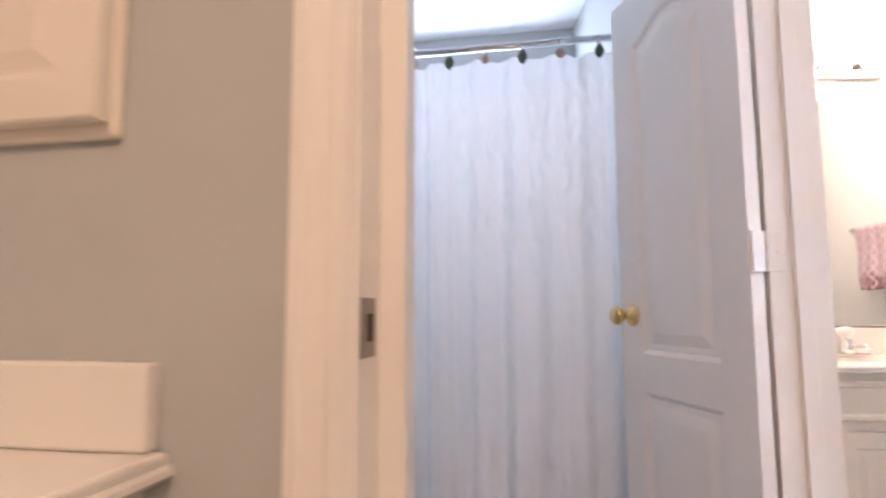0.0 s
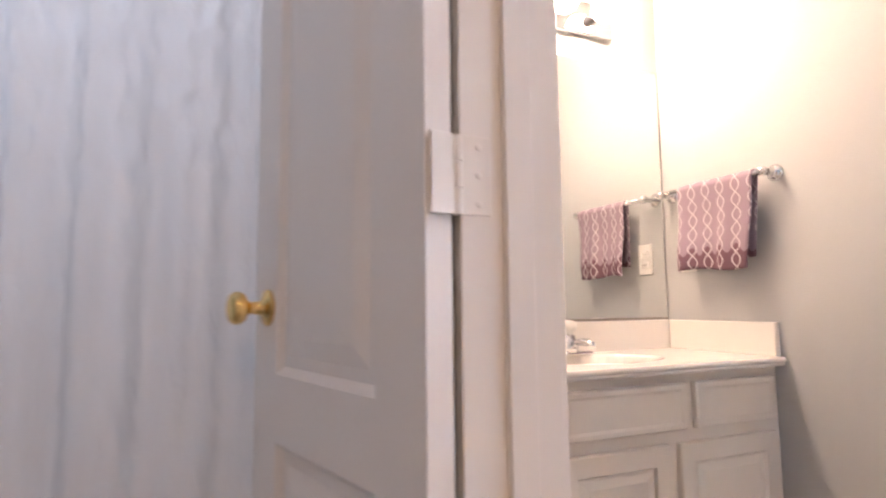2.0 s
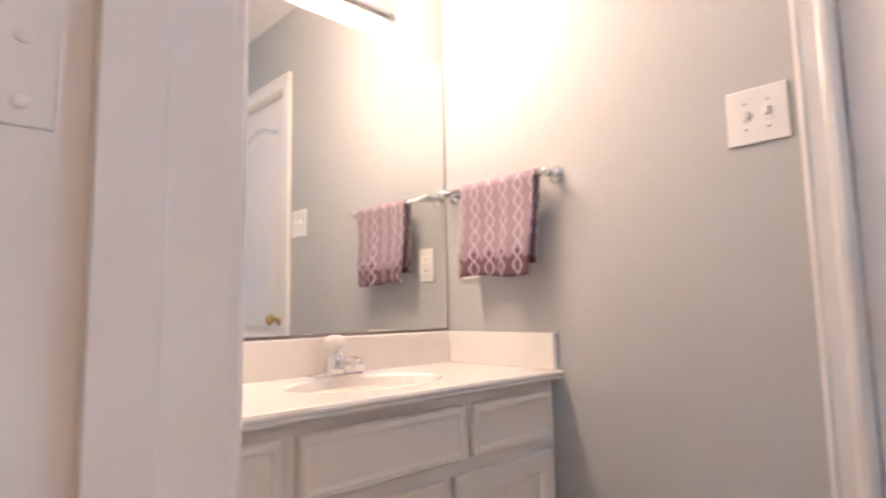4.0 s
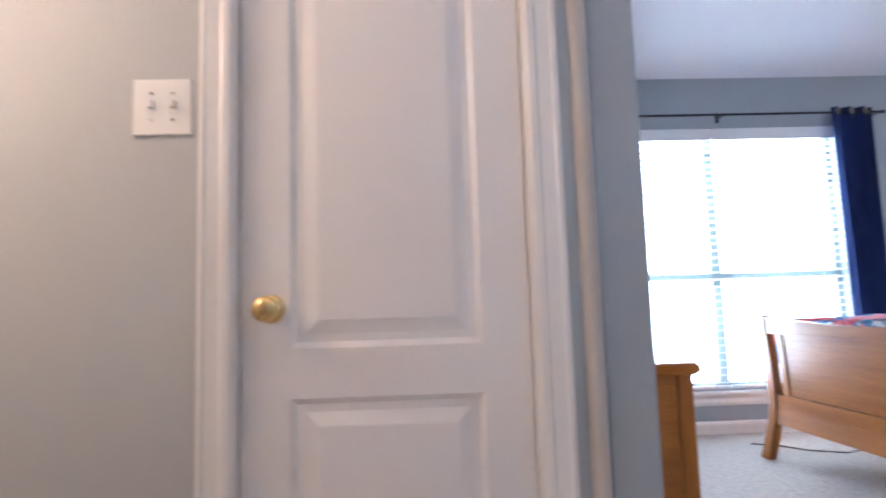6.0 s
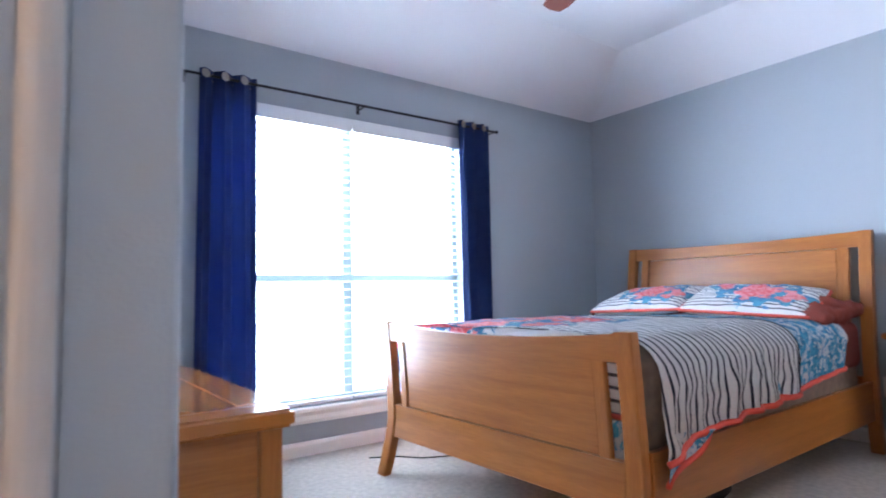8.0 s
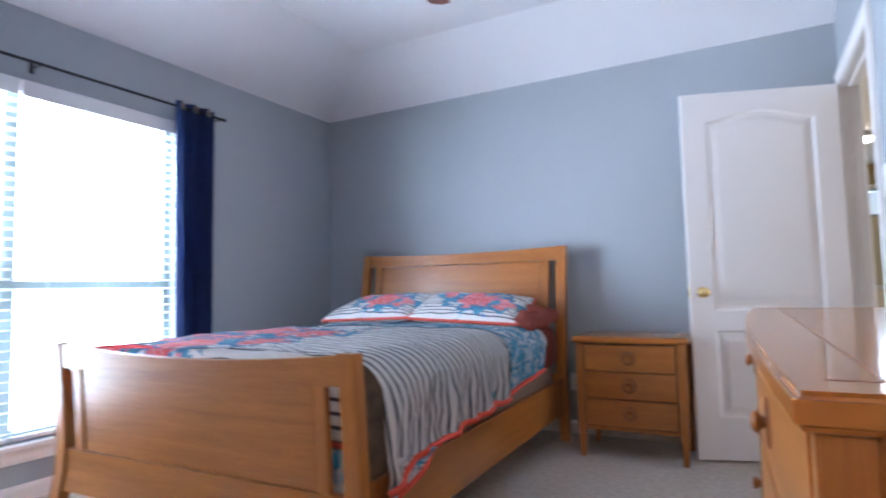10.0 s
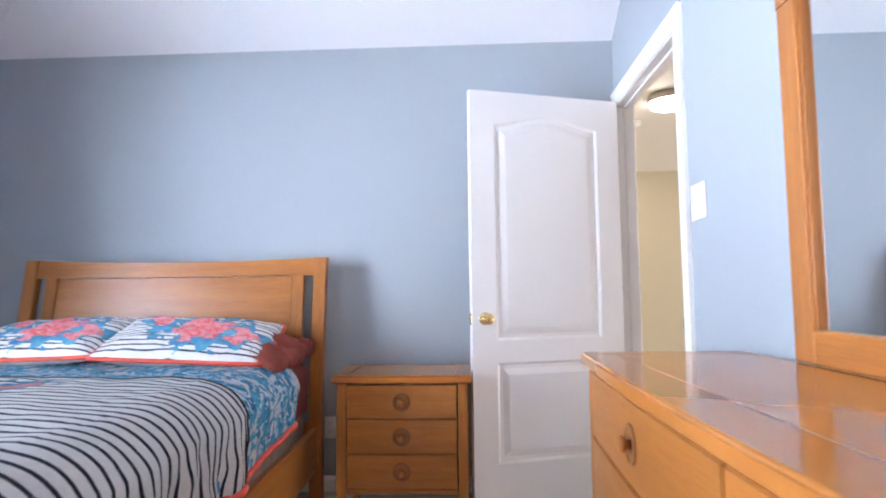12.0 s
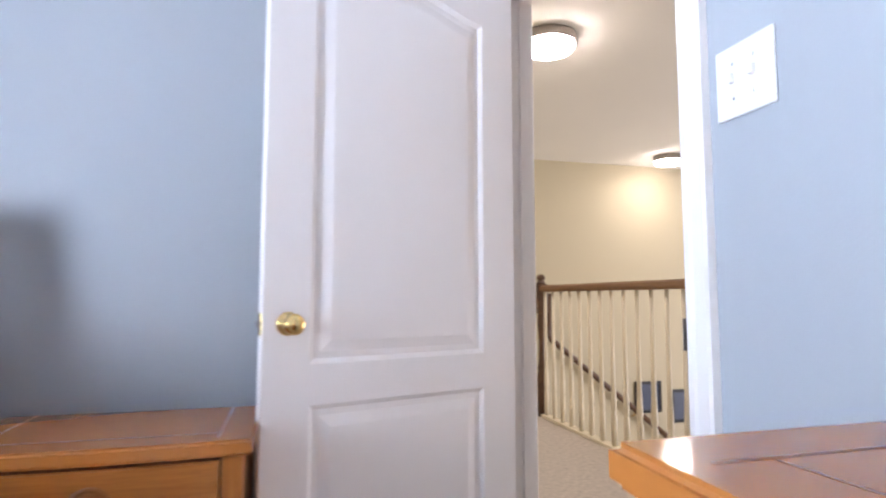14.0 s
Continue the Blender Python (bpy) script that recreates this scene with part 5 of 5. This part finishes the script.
part("nosing", prism(prof2, "x", X0, X1), M_LAMINATE, ctop)
part("back_splash", one_box(X0, -0.509, zt - 0.02, X1, -0.489, 0.868, r=0.004), M_LAMINATE, ctop)
part("side_splash", one_box(-0.9985, -0.4885, zt - 0.001, -0.979, -0.073, 0.868, r=0.004), M_LAMINATE, ctop)
faucet(pose(-0.50, -0.435, zt - 0.0005))
wm = thing("wall_mirror", Matrix.Identity(4), "wide frameless mirror glued over the vanity", "mirror")
part("glass", one_box(-0.990, -0.5095, 0.874, 0.19, -0.5045, 1.802), M_MIRROR, wm)
part("lower_clip", one_box(-0.990, -0.5040, 0.8695, 0.19, -0.5020, 0.877), M_STEEL, wm, "thin dark metal edge")

vl = thing("vanity_light", pose(-0.42, -0.5095, 1.948), "lit bar of frosted globe bulbs above the mirror", "wall light")
part("back_plate", one_box(-0.345, 0, -0.060, 0.345, 0.03, 0.060, r=0.006), M_CHROME, vl, "chrome back plate")
for x in (-0.255, -0.085, 0.085, 0.255):
    part("socket", turned([(0.022, 0), (0.022, 0.03), (0.018, 0.035)], 16), M_CHROME, vl, "", pose(x, 0.03, 0, -90, 0, 0))
    g = bmesh.new()
    bmesh.ops.create_uvsphere(g, u_segments=20, v_segments=12, radius=0.047)
    part("globe_bulb", g, M_GLOBE, vl, "lit frosted globe bulb", pose(x, 0.105, 0), smooth=True)

# towel bar and towel
tb = thing("towel_bar", Matrix.Identity(4), "chrome towel bar on the grey wall", "towel bar")
TX, TZ = -0.940, 1.318
part("bar", tube([(TX, -0.470, TZ), (TX, -0.048, TZ)], 0.008, 12), M_CHROME, tb, smooth=True)
for y in (-0.462, -0.053):
    part("post", turned([(0.026, 0), (0.026, 0.005), (0.018, 0.012), (0.010, 0.020), (0.010, 0.048), (0.015, 0.052), (0.015, 0.068), (0.008, 0.073)], 20), M_CHROME, tb, "", pose(-0.9995, y, TZ, 0, 90, 0), smooth=True)
tw = thing("hand_towel", pose(TX, -0.222, TZ), "mauve hand towel with pale ogee lattice and dark hem", "towel")
q = bmesh.new()
pts = []
for i in range(26):
    pts.append((0.0135 + 0.004 * math.sin(i * 0.3), -0.285 + 0.285 * i / 25))
for i in range(1, 12):
    a = math.pi * i / 12
    pts.append((0.0135 * math.cos(a), 0.0135 * math.sin(a)))
for i in range(22):
    pts.append((-0.0135, -0.25 * i / 21))
rows = []
for x, z in pts:
    row = []
    for k in range(31):
        u = k / 30
        y = -0.145 + 0.29 * u
        hang = min(1, max(0, -z / 0.28))
        wavy = (0.010 * math.sin(u * 9 + 1) + 0.005 * math.sin(u * 21)) * hang
        row.append(q.verts.new((x + (wavy + 0.010 * hang if x > 0 else 0.25 * wavy), y * (1 - 0.10 * hang) - 0.012 * hang, z + (0.006 * math.sin(u * 6) * hang))))
    rows.append(row)
for a, b in zip(rows, rows[1:]):
    for k in range(30):
        q.faces.new([a[k], a[k + 1], b[k + 1], b[k]])
bmesh.ops.recalc_face_normals(q, faces=q.faces)
bmesh.ops.solidify(q, geom=q.faces[:], thickness=0.004)
part("cloth", q, M_TOWEL, tw, smooth=True)

# ---- shower bath ----
tub = thing("bathtub", BATH, "white enamel bathtub behind the shower curtain", "bathtub")
q = bmesh.new()
loops = []
for inset, z in ((0, 0.0), (0, 0.37), (0.006, 0.378), (0.06, 0.378), (0.075, 0.36), (0.13, 0.08), (0.20, 0.06)):
    x0, x1, y0, y1 = -0.268 + inset, 0.818 - inset, -1.048 + inset, -0.13 - inset
    loops.append([q.verts.new(v) for v in ((x0, y0, z), (x1, y0, z), (x1, y1, z), (x0, y1, z))])
for a, b in zip(loops, loops[1:]):
    for k in range(4):
        m = (k + 1) % 4
        q.faces.new([a[k], a[m], b[m], b[k]])
q.faces.new(loops[-1])
bmesh.ops.recalc_face_normals(q, faces=q.faces)
part("shell", q, M_TUB, tub)
srod = thing("shower_rod", BATH, "chrome shower rod between the tub walls", "shower rod")
SY, SZ = 0.0, 1.870
part("tube", tube([(-0.508, SY, SZ), (0.8185, SY, SZ)], 0.0125, 16), M_CHROME, srod, smooth=True)
for x, r in ((-0.507, 90), (0.819, -90)):
    part("flange", turned([(0.028, 0), (0.028, 0.006), (0.016, 0.016)], 20), M_CHROME, srod, "", pose(x, SY, SZ, 0, r, 0))

curt = thing("shower_curtain", BATH, "white pleated fabric shower curtain with woven bands", "shower curtain")
q = bmesh.new()
nu, nv = 300, 110
CX0, CX1, CT, CB = -0.47, 0.635, 1.826, 0.10
seams = [round((CT - zz) / (CT - CB) * nv) for zz in (1.198, 0.988)]      # woven seams across the cloth
grid = []
for j in range(nv + 1):
    v = j / nv
    row = []
    for i in range(nu + 1):
        u = i / nu
        x = CX0 + (CX1 - CX0) * u
        big = math.sin(u * 2 * math.pi * 8.5 + 0.9 * math.sin(u * 17))
        small = math.sin(u * 2 * math.pi * 19 + 2.0 * math.sin(u * 9 + v))
        amp = (0.006 + 0.013 * min(1, v * 2.5)) * (0.8 + 1.0 * u * u)
        y = SY + 0.0 + amp * big + 0.005 * small + 0.012 * v * math.sin(u * 7 + 1.5 * v)
        scallop = 0.014 * (0.5 - 0.5 * math.cos(u * 2 * math.pi * 8)) * max(0, 1 - v * 14)
        crinkle = (0.012 * noise.noise(Vector((u * 20, v * 24, 4))) + 0.010 * noise.noise(Vector((u * 44, v * 40, 9)))) * (1 - 0.65 * max(0.0, min(1.0, (v - 0.28) / 0.2)))
        seam = 0.004 if j in seams else 0.0
        row.append(q.verts.new((x, y + crinkle + seam, CT + (CB - CT) * v - scallop)))
    grid.append(row)
for j in range(nv):
    for i in range(nu):
        q.faces.new([grid[j][i], grid[j][i + 1], grid[j + 1][i + 1], grid[j + 1][i]])
part("cloth", q, M_SHOWER, curt, smooth=True)

M_LEAF = mat("green_glazed_leaf", (0.06, 0.10, 0.07), 0.4, vary=0.3, scale=40)
M_SHELL = mat("pink_shell", (0.55, 0.36, 0.31), 0.4, vary=0.2, scale=40)
for k in range(9):
    x = 0.565 - k * 0.129
    green = k % 2 == 1
    root = thing("curtain_hook", BATH @ pose(x, SY, SZ), "shower curtain hook with a %s charm" % ("green leaf" if green else "pink shell"), "curtain hook", "shower curtain hooks")
    wire = [(0, 0.016 * math.cos(a), 0.016 * math.sin(a)) for a in [math.pi * i / 10 for i in range(11)]]
    part("wire", tube([(0, 0.014, -0.055)] + wire + [(0, -0.016, -0.06)], 0.0016, 6), M_CHROME, root)
    if green:
        q = turned([(0.002, -0.030), (0.013, -0.018), (0.017, -0.002), (0.012, 0.012), (0.002, 0.026)], 10)
    else:
        q = turned([(0.004, -0.018), (0.014, -0.012), (0.016, 0.004), (0.009, 0.014), (0.002, 0.017)], 10)
    bmesh.ops.scale(q, vec=(1, 0.45, 1), verts=q.verts)
    part("charm", q, M_LEAF if green else M_SHELL, root, "green leaf charm" if green else "pink shell charm", pose(0, 0.022, -0.050), smooth=True)

sb = thing("washcloth_bar", BATH, "small chrome bar on the tub wall", "towel bar")
part("bar", tube([(0.745, -0.07, 1.65), (0.745, 0.42, 1.65)], 0.009, 12), M_CHROME, sb)
for y in (-0.05, 0.40):
    part("post", one_box(0.745, y - 0.012, 1.636, 0.8195, y + 0.012, 1.664, r=0.004), M_CHROME, sb)
# Unseen frame added round the opening of the tub lamp.
wb = thing("window_2", BATH, "small high window frame over the tub, unseen and assumed", "window", kind="structure")
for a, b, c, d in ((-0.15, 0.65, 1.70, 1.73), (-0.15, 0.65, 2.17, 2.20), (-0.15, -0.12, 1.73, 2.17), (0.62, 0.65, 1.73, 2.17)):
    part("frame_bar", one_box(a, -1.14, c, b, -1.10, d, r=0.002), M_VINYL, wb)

# ---- first vanity ----
V1 = thing("entry_vanity", ENTRY, "white vanity cabinet beside the bath doorway", "vanity cabinet")
part("body", one_box(1.345, 1.231, 0.10, 2.5, 1.71, 0.781, r=0.002), M_CABINET, V1)
part("toe_kick", one_box(1.345, 1.231, 0, 2.5, 1.65, 0.0995), M_CABINET, V1)
T1 = thing("entry_countertop", ENTRY @ pose(0, 0, 0.006), "cream cultured-marble top with back splash", "countertop")
part("deck", one_box(1.322, 1.230, 0.776, 2.5, 1.745, 0.802, r=0.006, seg=3), M_LAMINATE, T1)
part("nosing", prism([(1.3225, 0.79), (1.317, 0.786), (1.316, 0.780), (1.322, 0.775), (1.33, 0.770), (1.34, 0.770), (1.34, 0.79)], "y", 1.231, 1.74), M_LAMINATE, T1)
part("back_splash", one_box(1.335, 1.2295, 0.8022, 2.5, 1.251, 0.890, r=0.004), M_LAMINATE, T1)
MC = thing("medicine_cabinet", ENTRY @ pose(0, 0, 0.018), "cream raised-panel cabinet door recessed in the wall", "cabinet")
part("frame", one_box(1.395, 1.2285, 1.112, 1.86, 1.239, 1.90, r=0.004), M_CABINET, MC)
raised_front("door", pose(1.845, 1.2395, 1.128, 0, 0, 180), 0.440, 0.77, MC)

# Unseen lamp assumed from the warm light, set in line with the doorway.
cl = thing("ceiling_lamp", pose(1.05, 2.75, H), "lit frosted bowl ceiling lamp, out of view in the vanity room", "ceiling light")
part("bowl", turned([(0.14, -0.02), (0.13, -0.06), (0.09, -0.09), (0.02, -0.10)], 28), M_SHADE, cl, "lit frosted bowl", smooth=True)
part("ring", turned([(0.15, 0), (0.15, -0.022), (0.135, -0.024)], 28), M_STEEL, cl)


# ---- landing ----
def hall_lamp(x, y):
    root = thing("hall_ceiling_lamp", pose(x, y, H), "lit flush ceiling lamp with a dark metal ring", "ceiling light", "flush lamps on the landing")
    part("ring", turned([(0.145, 0), (0.150, -0.012), (0.150, -0.050), (0.143, -0.055), (0.141, -0.046)], 36), M_STEEL, root, "dark metal ring")
    part("diffuser", turned([(0.140, -0.046), (0.138, -0.072), (0.128, -0.085), (0.09, -0.093), (0.01, -0.096)], 36), M_DISC, root, "lit white diffuser", smooth=True)


hall_lamp(0.68, 6.40)
hall_lamp(3.06, 8.58)
hall_lamp(0.55, 8.6)
sd = thing("smoke_detector", pose(0.60, 7.05, H), "round white smoke detector on the landing ceiling", "smoke detector")
part("body", turned([(0.065, 0), (0.065, -0.02), (0.055, -0.034), (0.02, -0.038)], 24), M_PLASTIC, sd, smooth=True)

rail = thing("stair_railing", Matrix.Identity(4), "ivory balusters under a brown wooden handrail", "railing")
RLX, RLY = 1.40, 8.12
part("handrail", prism([(RLX - 0.032, 1.040), (RLX + 0.032, 1.040), (RLX + 0.036, 1.060), (RLX + 0.030, 1.083), (RLX + 0.015, 1.095), (RLX - 0.015, 1.095), (RLX - 0.030, 1.083), (RLX - 0.036, 1.060)], "y", 3.65, RLY - 0.04), W_RAIL, rail)
part("shoe", one_box(RLX - 0.035, 3.65, 0.0005, RLX + 0.035, RLY - 0.04, 0.024, r=0.004), M_BALUSTER, rail)
newel = part("newel_post", turned([(0.043, 0), (0.043, 0.34), (0.030, 0.37), (0.042, 0.40), (0.030, 0.44), (0.024, 0.62), (0.036, 0.80), (0.030, 0.84), (0.040, 0.86)], 20), W_DARK, rail, "dark brown turned newel post", pose(RLX, RLY, 0), smooth=True)
part("newel_block", one_box(-0.043, -0.043, 0.86, 0.043, 0.043, 1.105, r=0.006), W_DARK, newel)
part("finial", turned([(0.040, 1.105), (0.045, 1.115), (0.030, 1.128), (0.024, 1.138), (0.036, 1.150), (0.038, 1.165), (0.026, 1.182), (0.008, 1.190)], 18), W_DARK, newel, smooth=True)
bal = mesh_of("baluster", turned([(0.019, 0.024), (0.019, 0.22), (0.013, 0.235), (0.019, 0.26), (0.0185, 0.32), (0.014, 0.42), (0.012, 1.039)], 12), M_BALUSTER, True)
y = 3.79
while y < RLY - 0.05:
    b = new("baluster", bal)
    b.parent = rail
    b.matrix_basis = pose(RLX, y, 0)
    y += 0.1465
sr = thing("stair_handrail", Matrix.Identity(4), "dark wooden wall handrail going down the stairs", "handrail")
part("rail", tube([(1.885, 8.99, 1.03), (1.885, 8.99, 0.62), (1.905, 8.99, 0.565), (4.6, 8.99, -1.556)], 0.030, 12), W_DARK, sr, smooth=True)
for k in range(4):
    x = 2.15 + k * 0.70
    z = 0.565 - (x - 1.905) * 0.787
    part("bracket", tube([(x, 8.99, z - 0.02), (x, 9.01, z - 0.07), (x, 9.0595, z - 0.08)], 0.006, 8), M_BRASS, sr)


def stair_picture(x, z, w, h, m_print, label):
    pf = thing("picture_frame", pose(x, 9.0595, z), label, "picture", "stairwell pictures")
    for a, b, c, d in ((-w / 2, w / 2, h / 2 - 0.03, h / 2), (-w / 2, w / 2, -h / 2, -h / 2 + 0.03), (-w / 2, -w / 2 + 0.03, -h / 2 + 0.0305, h / 2 - 0.0305), (w / 2 - 0.03, w / 2, -h / 2 + 0.0305, h / 2 - 0.0305)):
        part("frame_bar", one_box(a, -0.024, c, b, 0, d, r=0.004), M_BLACK, pf)
    part("print", one_box(-w / 2 + 0.031, -0.012, -h / 2 + 0.031, w / 2 - 0.031, -0.004, h / 2 - 0.031), m_print, pf)


stair_picture(3.055, -0.07, 0.32, 0.33, M_FRAME_BLUE, "dark blue framed picture on the stairwell wall")
stair_picture(3.46, -0.18, 0.24, 0.35, M_FRAME_BLUE, "dark blue framed picture on the stairwell wall")
stair_picture(3.76, 0.20, 0.34, 0.36, M_FRAME_BLUE, "dark blue framed picture on the stairwell wall")

far = thing("far_vanity", Matrix.Identity(4), "cream vanity cabinet in the room beyond the landing", "vanity cabinet")
part("body", one_box(0.16, 10.15, 0.0, 1.445, 10.64, 0.86, r=0.004), M_BALUSTER, far)
part("top", one_box(0.155, 10.12, 0.861, 1.447, 10.645, 0.90, r=0.006), M_LAMINATE, far)
for a, b in ((0.20, 0.57), (0.60, 0.98), (1.01, 1.41)):
    part("door", one_box(a, 10.128, 0.12, b, 10.149, 0.80, r=0.006), M_BALUSTER, far)
fw3 = thing("window_3", Matrix.Identity(4), "small bright window beyond the landing", "window", kind="structure")
for a, b, c, d in ((0.76, 1.29, 1.78, 1.81), (0.76, 1.29, 2.11, 2.14), (0.76, 0.79, 1.81, 2.11), (1.26, 1.29, 1.81, 2.11)):
    part("frame_bar", one_box(a, 10.68, c, b, 10.72, d), M_VINYL, fw3)
structure("trim_soffit", one_box(0.155, 10.55, 2.17, 1.448, 10.648, 2.438), mat("tan_paint", (0.36, 0.24, 0.11), 0.8), "tan painted soffit", "trim")
area_lamp("far_window_daylight", (1.02, 10.9, 1.96), (1.02, 8, 1.6), 0.5, 0.35, 12, DAY)

wall_plate(pose(1.075, 9.0595, 1.39), "white switch plate on the cream stairwell wall", "double")
bag = thing("storage_bag", pose(-1.95, 3.75, 0, 0, 0, 12), "dark cloth bag pushed under the bed", "bag")
q = bmesh.new()
box(q, -0.30, -0.20, 0, 0.30, 0.20, 0.15, r=0.05, seg=4)
for v in q.verts:
    v.co.z = max(0.0, v.co.z + 0.02 * noise.noise(v.co * 9))
part("body", q, mat("black_cloth", (0.02, 0.02, 0.025), 0.9, vary=0.3, scale=12, bump=0.4, bscale=60), bag, smooth=True)
part("strap", tube([(-0.12, -0.205, 0.04), (-0.10, -0.235, 0.01), (0.0, -0.26, 0.006), (0.10, -0.235, 0.01), (0.12, -0.205, 0.04)], 0.006, 8), M_BLACK, bag)
cord = thing("cable", Matrix.Identity(4), "black power cord lying on the carpet by the wall", "cord")
part("wire", tube([(-3.30, 3.02, 0.004), (-3.22, 3.16, 0.004), (-3.10, 3.25, 0.004), (-3.02, 3.42, 0.004), (-3.10, 3.6, 0.004), (-3.2, 3.9, 0.004)], 0.004, 6), M_BLACK, cord)
